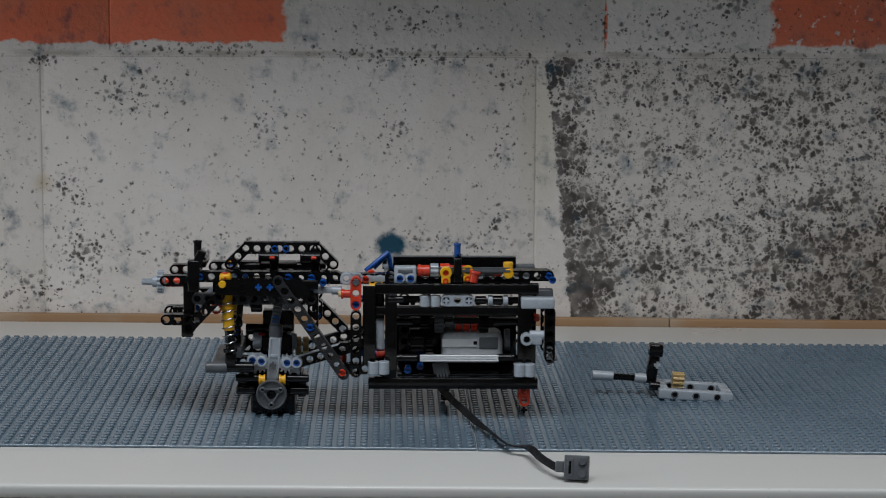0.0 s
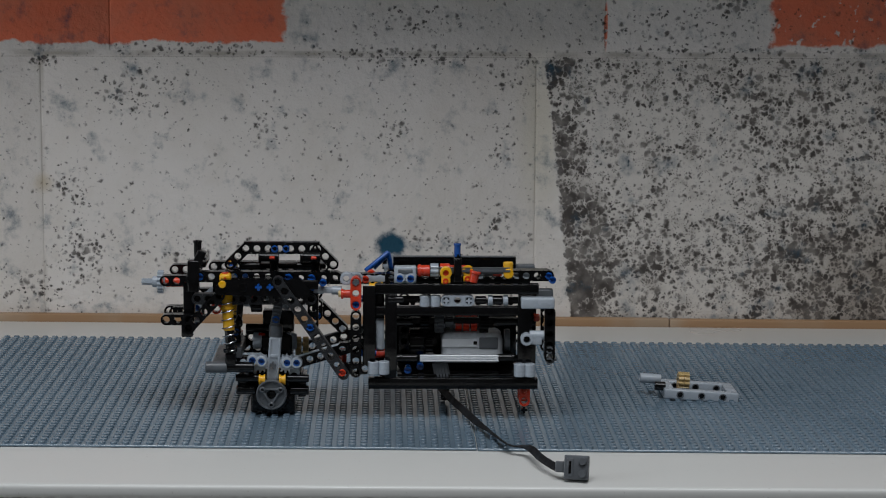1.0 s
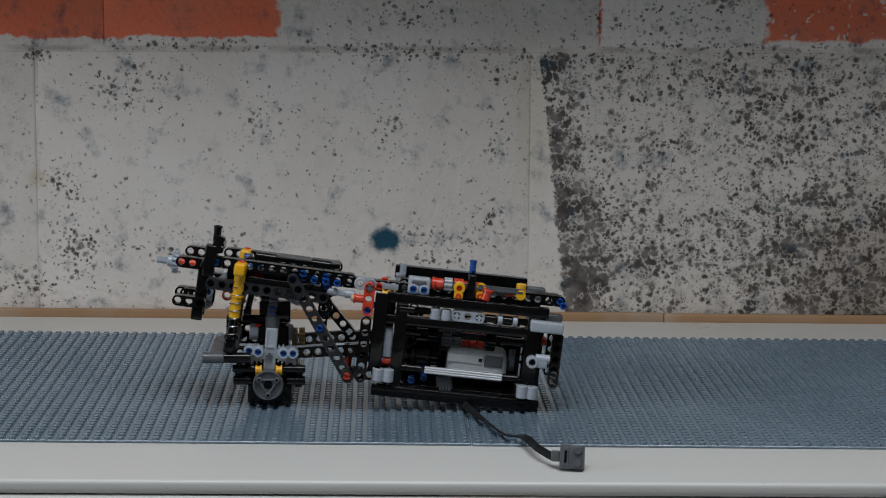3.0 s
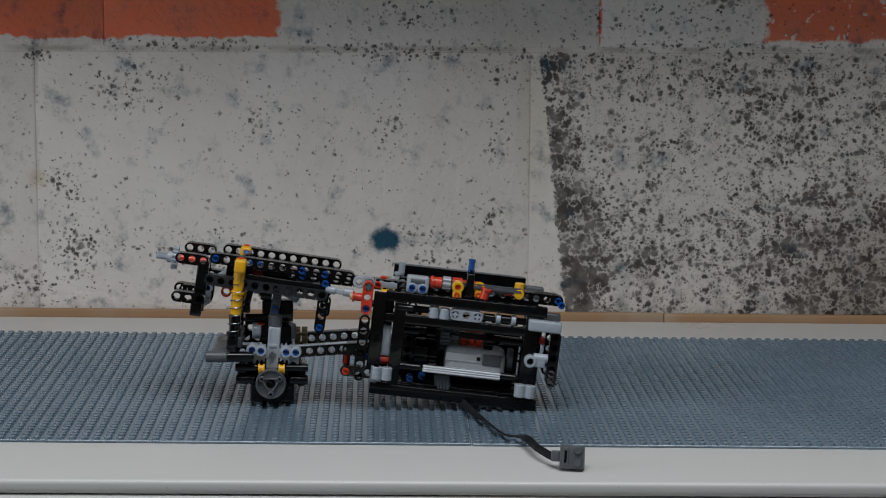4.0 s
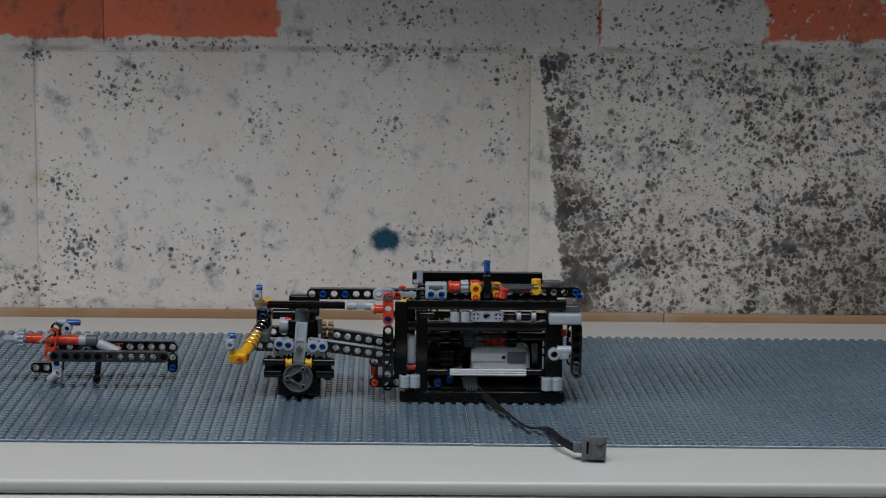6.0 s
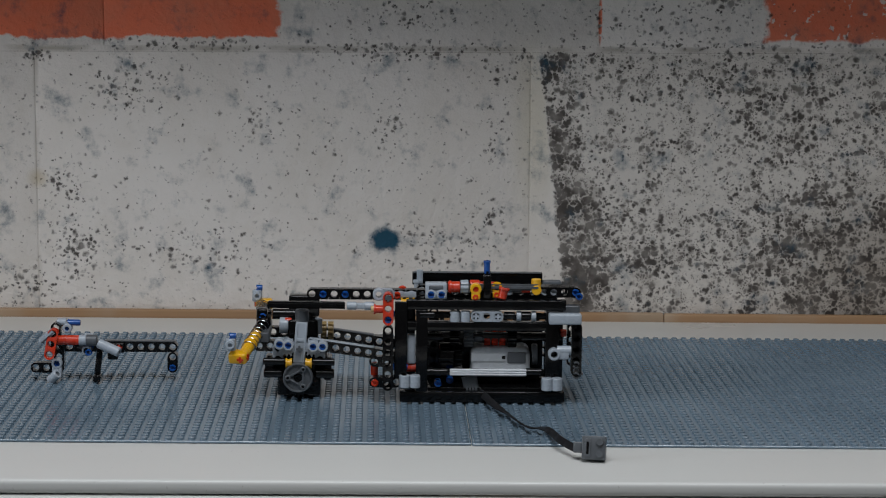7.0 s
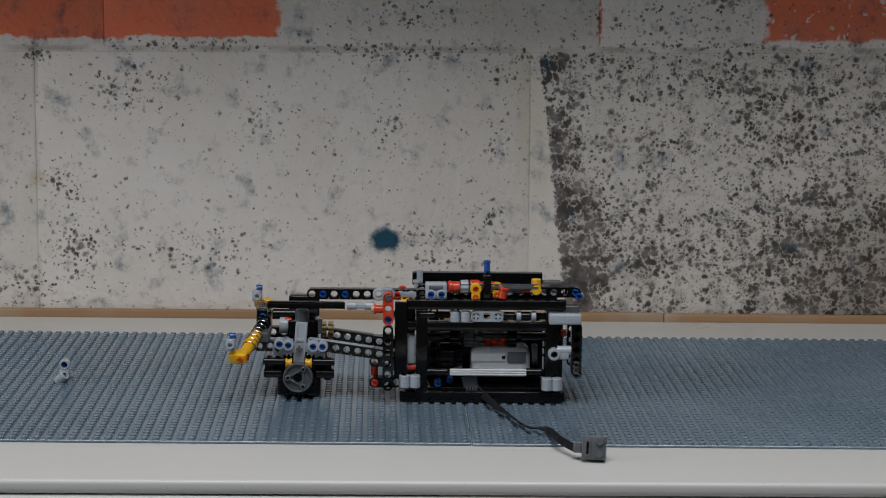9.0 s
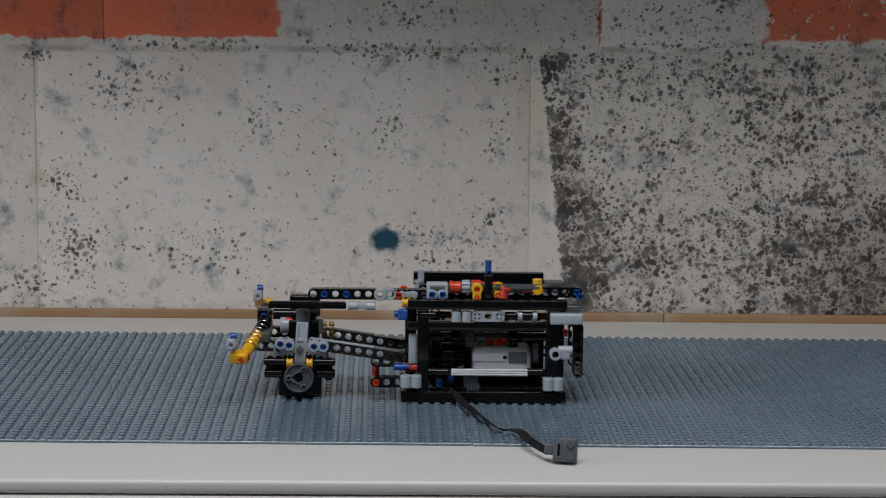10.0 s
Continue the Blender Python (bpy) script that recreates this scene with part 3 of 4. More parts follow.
    for x in (10.75, 12.1):
        tube(g, "bush_ring", x, 0.5, 7.93, 0.42, 0.5, GREY, "x", 0.3)
    tube(g, "axle_sleeve", 11.4, 0.5, 7.93, 0.9, 0.42, BLACK, "x")
    axle(g, 12.9, 0.5, 7.93, 1.4, BLACK)
    axle(g, 3.2, 0.55, 8.0, 2.8, BLACK)
    tube(g, "axle_sleeve", 2.4, 0.3, 8.02, 1.4, 0.34, BLACK, "x")
    pin(g, 1.9, 0.95, 8.1, BLUE, 0.8, "x")
    # light grey end block and the hanging beam
    block(g, "end_block", (13.4, -1.0, 7.4), (16.35, 0.1, 8.38), GREY, 0.16)
    block(g, "end_block", (14.9, 1.6, 7.3), (16.4, 2.6, 8.7), DARK, 0.12)
    beam(g, 16.0, 7.0, 16.0, 2.55, 0.2, name="hanging_beam", n=5)
    beam(g, 16.0, 7.0, 16.0, 3.0, 5.0, name="hanging_beam", n=5)
    # black block added behind the beam, standing in for the dark behind its holes
    block(g, "hanging_web", (15.65, 0.85, 3.4), (16.35, 1.6, 7.2), BLACK, 0.08)
    for z in (2.6, 3.6):
        pin(g, 16.0, -0.2, z, DARK, 1.2, name="dark_pin")
    axle(g, 16.4, 3.2, 2.6, 5.5, DARK, "y")
    tube(g, "joint_ring", 13.95, -0.35, 4.62, 0.9, 0.55, GREY, "y", 0.32)
    block(g, "joint_arm", (14.3, -0.7, 4.15), (15.3, 0.1, 5.1), GREY, 0.12)
    tube(g, "joint_tube", 14.85, -0.3, 4.95, 1.3, 0.42, GREY, "x", 0.28)
    tube(g, "red_collar", 14.9, 1.0, 6.3, 0.5, 0.35, RED, "x")
    # the motor, its colour lightened as if light reached it, and its silver rod
    m = block(g, "motor", (6.5, 1.9, 1.9), (12.0, 5.5, 4.65), LIT_GREY, 0.6, label="light grey electric motor in a lightened colour")
    block(m, "motor_plate", (-2.7, -1.90, 0.15), (0.5, -1.76, 0.95), LIT_GREY, 0.05)
    block(m, "motor_cap", (0.62, -1.93, 0.02), (2.3, -1.6, 1.05), DARK, 0.1)
    block(m, "motor_slot", (0.1, -1.95, 0.42), (0.42, -1.86, 0.72), BLACK, 0.02)
    block(m, "motor_lip", (-2.7, -1.95, -1.0), (2.0, -1.7, -0.45), LIT_GREY, 0.1)
    for dz in (-0.2, 0.0, 0.2):
        tube(g, "silver_rod", 8.05, 0.5, 2.7 + dz, 7.0, 0.12, LIT_GREY, "x")
    block(g, "rod_core", (4.6, 0.52, 2.42), (11.5, 1.0, 2.98), LIT_GREY, 0.05)
    tube(g, "rod_sleeve", 3.4, 0.75, 2.68, 1.9, 0.34, BLACK, "x")
    tube(g, "rod_sleeve", 12.2, 0.75, 2.72, 1.5, 0.34, BLACK, "x")
    axle(g, 8.0, 0.75, 2.7, 11.2, BLACK)
    for x in (2.9, 12.8):
        tube(g, "rod_collar", x, 0.75, 2.7, 0.25, 0.42, BLACK, "x")
    # middle shaft with gears
    axle(g, 7.9, 2.6, 5.75, 11.5, BLACK)
    tube(g, "shaft_sleeve", 2.8, 1.2, 5.85, 2.2, 0.36, BLACK, "x")
    tube(g, "shaft_sleeve", 12.3, 1.2, 5.85, 2.4, 0.36, BLACK, "x")
    # gears and drums in here darkened to paint in the interior's shade
    gear(g, 5.0, 2.8, 5.6, 16, 1.0, BLACK)
    gear(g, 6.3, 2.8, 5.6, 16, 1.0, DARK)
    tube(g, "dark_sleeve", 7.2, 2.8, 5.6, 0.8, 0.5, DARK, "x")
    for x in (7.8, 8.5, 9.2):
        gear(g, x + 0.25, 3.5, 5.4, 12, 0.78, RED, th=0.55, name="red_gear")
    gear(g, 10.3, 2.8, 5.6, 16, 1.0, BLACK)
    tube(g, "clutch_drum", 4.3, 3.0, 3.7, 1.3, 1.3, BLACK, "x", 0.3)
    gear(g, 5.4, 3.0, 3.7, 20, 1.4, BLACK, th=0.6)
    for k in range(4):
        block(g, "tooth_block", (6.2 + 1.1 * k, 3.6, 4.85), (6.9 + 1.1 * k, 4.4, 5.4), GREY, 0.05)
    tube(g, "drum", 12.4, 3.0, 3.9, 0.5, 1.0, DARK, "x", 0.3)
    for k in range(4):
        axle(g, 6.1 + 0.28 * k, 1.2, 1.35, 1.6, DARK, "z", (0, -12, 0), name="wire")
    pin(g, 3.5, 1.0, 1.55), pin(g, 4.6, 1.6, 1.75)
    # left end
    block(g, "grey_column", (0.68, 0.5, 3.45), (1.4, 1.2, 6.2), GREY, 0.12)
    tube(g, "red_sleeve", 1.05, 1.0, 3.05, 1.2, 0.42, RED, "x")
    pin(g, -0.1, 0.5, 8.05, BLUE, 1.1, "x", "stop_pin")
    block(g, "blue_block", (-0.35, 0.05, 7.55), (0.55, 0.95, 8.5), BLUE, 0.15)
    pin(g, 0.0, 0.6, 3.15, BLUE, 1.4, "x", "stop_pin")
    for x in (-0.25, 0.35):
        bush(g, x + 0.6, 0.9, 9.0, YELLOW, "x", 0.6, "yellow_bush")
    # long beams on top
    beam(g, -8.0, 9.75, 2.0, 9.75, 1.4, name="long_beam", n=11)
    beam(g, 3.0, 9.9, 16.0, 9.9, 2.3, name="long_beam")
    beam(g, 2.0, 9.5, 16.0, 9.5, 5.4, name="long_beam")
    for x in (-7.0, -5.0):
        pin(g, x, 0.95, 9.75)
    pin(g, 16.0, 1.9, 9.9), pin(g, 15.9, 5.0, 9.55)
    pin(g, 16.3, 1.5, 9.6, BLUE, 1.3, "y", "end_pin")
    c = block(g, "motor_bracket", (2.25, 0.3, 9.45), (4.2, 1.6, 10.9), GREY, 0.12)
    for x in (2.75, 3.7):
        tube(c, "bracket_foot", x - 3.22, -0.7, -0.27, 0.4, 0.46, GREY, "y", 0.3)
        pin(g, x, -0.22, 9.9, BLUE, 0.5)
    tube(c, "bracket_drum", 0, -0.33, 0.32, 1.3, 0.40, DARK, "x")
    tube(g, "red_drum", 4.85, 0.95, 10.5, 1.1, 0.5, RED, "x", 0.25)
    tube(g, "red_rim", 4.5, 0.95, 10.5, 0.2, 0.58, RED, "x", 0.25)
    gear(g, 5.8, 0.95, 10.55, 8, 0.6, GREY, th=0.7)
    axle(g, 8.3, 0.95, 10.5, 8.4, DARK)
    tube(g, "red_drum", 6.75, 1.6, 10.5, 0.9, 0.55, RED, "x", 0.25)
    for x, y in ((6.8, 0.4), (8.75, 1.2)):
        link = tube(g, "yellow_link", x, y, 10.42, 0.8, 0.52, YELLOW, "y", 0.27, (0, 0, 0) if x < 8 else (0, 12, 0))
        block(link, "link_foot", (-0.38, -0.40, -0.95), (0.38, 0.40, -0.38), YELLOW, 0.12)
        tube(link, "link_collar", 0, 0.02, -0.72, 0.9, 0.26, RED, "x", 0.12)
    tube(g, "red_core", 6.8, 0.5, 10.42, 0.6, 0.29, RED, "y")
    tube(g, "red_core", 7.9, 1.9, 10.5, 1.6, 0.36, RED, "x")
    tube(g, "red_peg", 9.3, 0.6, 10.0, 1.0, 0.40, RED, "z", 0.2, (0, 14, 0))
    tube(g, "red_collar", 9.4, 0.6, 10.42, 0.25, 0.5, RED, "z", 0.2, (0, 14, 0))
    axle(g, 7.85, 0.9, 10.7, 2.6, BLACK, "z", name="lever")
    block(g, "lever_boss", (7.5, 0.3, 9.5), (8.2, 1.2, 11.7), BLACK, 0.14)
    tube(g, "lever_pin", 7.82, 0.9, 12.35, 1.2, 0.28, BLUE, "z", 0.14)
    tube(g, "lever_collar", 7.82, 0.9, 12.85, 0.2, 0.33, BLUE, "z", 0.14)
    tube(g, "yellow_knob", 12.35, 1.5, 10.75, 0.9, 0.45, YELLOW, "z")
    tube(g, "yellow_knob", 12.35, 1.2, 10.25, 1.0, 0.45, YELLOW, "y")
    for x in (10.2, 11.0):
        tube(g, "red_stub", x + 0.4, 1.2, 10.3, 0.8, 0.34, RED if x > 10.5 else DARK, "x")
    for x in (9.9, 13.2, 14.0):
        pin(g, x, 1.9, 9.9, GREY, 0.9, "y", "grey_pin")
    block(g, "back_block", (13.5, 8.0, 9.3), (15.2, 9.2, 9.9), DARK, 0.1)
    # the cluster where the upper arm joins
    tube(g, "joint_ring", -1.95, 0.6, 9.85, 1.0, 0.55, GREY, "y", 0.3)
    beam(g, -2.0, 9.85, -0.9, 9.85, 0.75, GREY, 0.9, "joint_beam", 2)
    pin(g, -0.3, 0.5, 9.75, RED, 1.0, "y", "red_pin")
    block(g, "joint_block", (-0.9, 0.9, 9.35), (1.6, 2.0, 10.2), GREY, 0.2)
    tube(g, "red_rim", 0.2, 2.2, 9.95, 0.5, 0.42, RED, "y")
    # studs of the base seen through the frame
    beam(g, -2.3, 3.5, -0.3, 3.5, 1.6, name="corner_beam")
    beam(g, -2.3, 1.8, -0.3, 1.8, 0.6, name="corner_beam")
    tube(g, "red_tube", -2.3, 2.4, 2.6, 1.2, 0.34, RED, "z", 0.0, (0, 0, 12))
    pin(g, -2.25, 0.1, 1.75, RED, 1.1, "y", "red_pin")
    return g


moves(gearbox(), BOX)


def upright():
    """The red and black column on the gearbox's front corner."""
    ob = thing("corner_column", "red and black holed beams pinned upright on the gearbox corner", "toy beam")
    beam(ob, -1.1, 9.75, -1.1, 7.75, -0.6, RED, name="red_beam", label="red holed beam")
    beam(ob, -1.1, 6.75, -1.1, 1.75, -0.6)
    pin(ob, -1.1, -0.85, 7.75)
    axle(ob, -1.1, -0.8, 9.75, 0.8, DARK, "y")
    block(ob, "corner_panel", (-0.5, -0.3, 2.2), (0.62, 0.0, 9.3), BLACK, 0.06)
    return ob


moves(upright(), BOX, 9.65)


def red_peg():
    """The red sleeve that plugs into the corner."""
    ob = thing("red_sleeve", "red flanged sleeve with a tan tip on the gearbox corner", "toy connector")
    tube(ob, "sleeve", -1.9, -0.2, 8.6, 1.0, 0.36, RED, "x", 0.2)
    tube(ob, "rim", -2.32, -0.2, 8.6, 0.18, 0.46, RED, "x", 0.2)
    tube(ob, "tan_tip", -2.5, -0.2, 8.6, 0.3, 0.3, TAN, "x")
    return ob


moves(red_peg(), BOX, 9.95)


def axle_carrier():
    a = thing("front_axle", "grey and black building-toy front axle with a dark hub", "toy axle")

    def hub_disc(bm):
        lathe(bm, [(0.0, 0.42), (0.0, 1.16), (-0.2, 1.2), (-0.22, 1.28), (-0.1, 1.36), (0.5, 1.36), (0.7, 1.2), (0.7, 0.42), (0.0, 0.42)], 40)
        bmesh.ops.remove_doubles(bm, verts=bm.verts, dist=1e-5)
    h = part("hub", shape("hub", DARK, hub_disc), a, S(0, 0.3, 0, 0, 0, 90))
    # black discs paint the dark of the lug holes and the hub's hollow
    for k in range(3):
        t = radians(270 + 120 * k)
        c, d = math.cos(t), math.sin(t)
        lug = tube(h, "lug", -0.06, 0.92 * c, 0.92 * d, 0.42, 0.27, DARK, "x", 0.14)
        tube(lug, "lug_core", 0.08, 0, 0, 0.3, 0.145, BLACK, "x")
        block(h, "web", (-0.2, -0.62, 0.40), (0.1, 0.62, 0.56), DARK, 0.05, pose(0, 0, 0, math.degrees(t) + 90, 0, 0))
    tube(h, "hub_floor", 0.3, 0, 0, 0.1, 0.43, BLACK, "x")
    tube(h, "hub_bore", 0.12, 0, 0, 0.3, 0.3, BLACK, "x", 0.2)
    rest = h.matrix_basis.copy()
    moves(h, [(0.0, rest), (4.05, rest @ pose(0, 0, 0, -30, 0, 0))])
    for y0 in (1.0, 8.0):
        b = block(a, "steering_arm", (-0.5, y0, -1.9), (0.6, y0 + 0.9, 1.9), GREY, 0.12, S(0.12, 0, 3.1, 0, 4, 0))
        block(b, "arm_rib", (-0.5, -0.54, -1.8), (-0.33, -0.4, 1.8), GREY, 0.04)
        block(b, "arm_rib", (0.33, -0.54, -1.8), (0.5, -0.4, 1.8), GREY, 0.04)
        block(b, "arm_step", (-0.34, -0.53, 0.1), (0.34, -0.4, 0.4), GREY, 0.04)
    tube(a, "arm_cap", 0.3, 1.7, 5.5, 1.1, 0.62, DARK, "z", 0.35)
    axle(a, 0.1, 0.9, 2.55, 0.5, DARK, "y", name="axle_end")
    for x, s in ((-1.0, 1), (1.25, -1)):
        gear(a, x, 1.35, 2.65, 12, 0.85, GREY, "y", 0.7)
    for x, z in ((-1.7, 3.05), (-0.9, 2.95), (1.35, 2.85), (2.2, 2.85)):
        tube(a, "pin_bush", x, 0.9, z, 1.1, 0.5, GREY, "y", 0.3)
        pin(a, x, 0.42, z, BLUE, 1.0)
    for x in (-0.85, 0.95):
        bush(a, x, 0.6, 1.3, YELLOW, "x", 0.55, "yellow_bush")
    for x in (-2.2, 2.3):
        tube(a, "axle_sleeve", x, 1.0, 1.35, 2.0, 0.34, BLACK, "x")
        tube(a, "axle_sleeve", x * 1.05, 1.6, 0.15, 1.7, 0.42, BLACK, "x")
        beam(a, x * 0.85, 1.5, x * 0.85, 3.0, 1.6, GREY, 0.8, "side_link", 2)
    block(a, "axle_foot", (-1.9, 1.6, -2.0), (2.0, 8.4, 0.1), BLACK, 0.25)
    block(a, "axle_foot", (-2.3, 2.4, 0.0), (2.6, 7.6, 1.6), BLACK, 0.2)
    block(a, "axle_foot", (-3.1, 2.0, 0.0), (-2.2, 5.0, 1.4), BLACK, 0.2)
    block(a, "axle_foot", (2.3, 2.0, -0.6), (3.0, 6.0, 1.2), BLACK, 0.2)
    gear(a, 0.1, 1.4, -0.55, 20, 1.42, BLACK, "y", 0.6)
    block(a, "differential", (-1.1, 2.6, 1.6), (1.7, 7.4, 4.9), BLACK, 0.25)
    tube(a, "diff_shaft", -1.3, 4.0, 5.2, 2.4, 0.5, BLACK, "x")
    tube(a, "grey_drum", -1.4, 3.2, 4.3, 0.8, 0.75, GREY, "x", 0.3)
    pin(a, -1.0, 3.0, 4.75, RED, 0.6, "x", "red_tip")
    tube(a, "grey_stub", 1.6, 3.6, 4.2, 1.4, 0.5, GREY, "z")
    for k in range(2):
        gear(a, 2.2 + 0.65 * k, 4.6, 3.6, 12, 0.85, TAN, "x", 0.5, "tan_gear")
    block(a, "top_block", (-1.0, 4.0, 5.0), (1.8, 5.5, 6.9), BLACK, 0.15)
    block(a, "cross_bar", (-3.6, 1.5, 3.0), (-2.7, 8.0, 3.9), DARK, 0.1)
    beam(a, -3.6, 2.6, -1.6, 2.6, 2.2)
    block(a, "shock_mount", (-4.0, 4.2, 2.8), (-3.0, 5.6, 5.6), BLACK, 0.2)
    pin(a, -3.4, 3.9, 4.9, BLUE, 0.6)
    beam(a, -3.6, 2.9, -1.6, 2.9, 7.6)
    tube(a, "hub_rear", 0, 9.6, 0, 0.9, 1.36, DARK, "y")
    return a


moves(axle_carrier(), HUB)


def arm(y, label):
    ob = thing("trailing_arm", label, "toy beam", "trailing arms")
    beam(ob, 0, 0, 7, 0, 0)
    block(ob, "rail", (-1.5, -0.3, 0.42), (4.4, 0.3, 0.56), GREY if y < 5 else DARK, 0.04)
    for x in (6, 7):
        pin(ob, x, -0.4, 0, DARK, 0.8, name="dark_pin")
    rows = []
    for (t, b), (_, h) in zip(BOX, HUB):
        p, q = h @ Vector((2.4 * U, y * U, 2.75 * U)), b @ Vector((-0.3 * U, y * U, 3.95 * U))
        rows.append((t, Matrix.Translation(p) @ pose(0, 0, 0, 0, -math.degrees(math.atan2(q.z - p.z, q.x - p.x)), 0)))
    moves(ob, rows)


arm(1.6, "black holed beam arm from gearbox to front axle")
arm(7.8, "black holed beam arm on the far side of the axle")


def push_rod():
    ob = thing("push_rod", "thin black rod with grey universal joint above the axle", "toy rod")
    axle(ob, 3.4, 0, 0, 7.0, BLACK, name="rod")
    block(ob, "rod_cover", (0, -0.25, 0.1), (6.8, 0.25, 0.35), BLACK, 0.05)
    tube(ob, "joint_cup", 7.5, 0, 0, 0.9, 0.36, GREY, "x", 0.2)
    block(ob, "joint_cross", (7.9, -0.26, -0.26), (8.7, 0.26, 0.26), GREY, 0.1)
    tube(ob, "joint_cup", 9.1, 0, 0, 0.9, 0.38, GREY, "x", 0.2)
    rows = []
    for (t, b), (_, h) in zip(BOX, HUB):
        q = b @ Vector((-2.3 * U, 0.6 * U, 8.75 * U))
        far = (-10.3, 8.8) if t > 5 else ((-9.5, 9.6) if t > 4 else (-9.5, 9.0))
        p = b @ Vector((far[0] * U, 2.2 * U, far[1] * U))
        d = math.degrees(math.atan2(q.z - p.z, q.x - p.x))
        rows.append((t, Matrix.Translation(q) @ pose(0, 0, 0, 0, -d, 0) @ S(-9.6, 0, 0)))
    moves(ob, rows)


push_rod()


def shock(label):
    """A spring damper along X, its upper eye at the origin."""
    ob = thing("shock_absorber", label, "toy spring", "shock absorbers")
    tube(ob, "yellow_body", 2.3, 0, 0, 4.4, 0.5, YELLOW, "x", 0.32)
    tube(ob, "body_flange", 2.5, 0, 0, 0.25, 0.62, YELLOW, "x", 0.4)
    block(ob, "yellow_eye", (-0.55, -0.5, -0.52), (0.6, 1.15, 0.5), YELLOW, 0.22)
    axle(ob, -0.55, 0, 0, 0.2, RED, name="eye_axle")
    axle(ob, 0, -0.3, 0, 0.6, RED, "y", name="eye_axle")
    tube(ob, "piston", 5.0, 0, 0, 3.2, 0.40, BLACK, "x")
    tube(ob, "spring_seat", 6.3, 0, 0, 0.4, 0.62, BLACK, "x")
    block(ob, "lower_eye", (6.5, -0.48, -0.5), (7.7, 0.48, 0.5), BLACK, 0.2)
    spring(ob, 4.6, 0.58, 0.055, 6.5, STEEL, S(1.7, 0, 0))
    return ob


for y, p0, p1, label in ((0.3, (-4.9, -2.3, 2.4), (-3.2, 4.2, 4.4), "yellow and black coil-spring shock absorber beside the hub"),
                         (8.2, (-4.1, 13.4, 4.5), (-3.2, 6.2, 4.7), "yellow and black coil-spring shock absorber behind the axle")):
    ob = shock(label)
    rows = []
    for (t, h), (_, b) in zip(HUB, BOX):
        if t < 4.0:
            top = at(UPPER, t) @ Vector((-12.55 * U, y * U, 9.75 * U))
            low = h @ Vector((-3.55 * U, y * U, 2.6 * U))
            rows.append((t, between(top / U, low / U)))
        else:
            rows.append((t, h @ between(p0, p1)))
    moves(ob, rows)
for p, label in (((-5.9, -2.6, 3.6), "grey axle connector hanging on the yellow shock end"), ((-4.4, 13.0, 5.35), "grey axle connector on the far shock end")):
    c = thing("axle_connector", label, "toy connector", "axle connectors")
    tube(c, "sleeve", 0, 0, 0, 1.1, 0.48, GREY, "z", 0.25)
    tube(c, "cross_sleeve", 0, -0.2, 0.05, 1.0, 0.44, GREY, "y", 0.2)
    pin(c, 0.2, 0, 0.75, BLUE, 0.6, "x")
    moves(c, [(t, h @ S(*p)) if t > 4 else (t, at(UPPER, t) @ S(-12.6, 1.0 if p[1] < 0 else 7.0, 9.0)) for t, h in HUB])


def rear_bar():
    ob = thing("stand_bar", "dark grey bar lying across under the front axle", "toy beam")
    block(ob, "bar", (-5.9, 0, 2.1), (-4.2, 8.5, 2.9), DARK, 0.1)
    tube(ob, "tip", -5.5, 0.2, 2.45, 1.9, 0.5, DARK, "x")
    tube(ob, "sleeve", -3.4, 0.3, 2.45, 2.4, 0.48, BLACK, "x")
    beam(ob, -4.4, 2.6, -2.4, 4.2, 7.5)
    moves(ob, HUB, 4.05, S(0.65, 0, 0))


rear_bar()

# ---- the upper frame: pieces that come off one after another ----


def piece(name, label, category, build, leave, host=UPPER, m=None, down=None, group=""):
    """A piece of the upper frame. down: steps after the frame has been set aside."""
    ob = thing(name, label, category, group)
    build(ob)
    steps = [(t, p @ (m or Matrix())) for t, p in host]
    if down:
        steps += down
    moves(ob, steps, leave)
    return ob


def truss(ob):
    for y in (4.2,):
        beam(ob, -11.0, 12.0, -4.6, 12.0, y, name="top_beam", n=7)
        beam(ob, -11.0, 12.0, -12.4, 10.6, y, name="slope_beam", n=3)
        beam(ob, -4.6, 12.0, -3.2, 10.6, y, name="slope_beam", n=3)
        block(ob, "cap", (-11.2, y - 0.4, 12.45), (-4.4, y + 0.4, 12.6), BLACK, 0.05)
    for x in (-8.4, -7.4):
        pin(ob, x, 3.7, 12.0)
    for x in (-8.9, -5.2):
        tube(ob, "cross_sleeve", x, 3.4, 11.3, 1.8, 0.42, BLACK, "x")
        tube(ob, "sleeve_rim", x - 0.8, 3.4, 11.3, 0.25, 0.5, BLACK, "x")
        tube(ob, "post", x + 0.4, 4.2, 11.0, 2.0, 0.42, BLACK, "z")
        tube(ob, "red_tip", x + 0.3, 2.95, 11.3, 0.5, 0.14, RED, "x")


piece("roof_truss", "black holed beams forming a trapezoid roof rail on the frame", "toy frame", truss, 1.75)
piece("bent_beam", "black slanting holed beam hanging from the frame's nose", "toy beam",
      lambda ob: beam(ob, -13.0, 8.5, -15.75, 5.6, -0.5, n=5), 1.95)


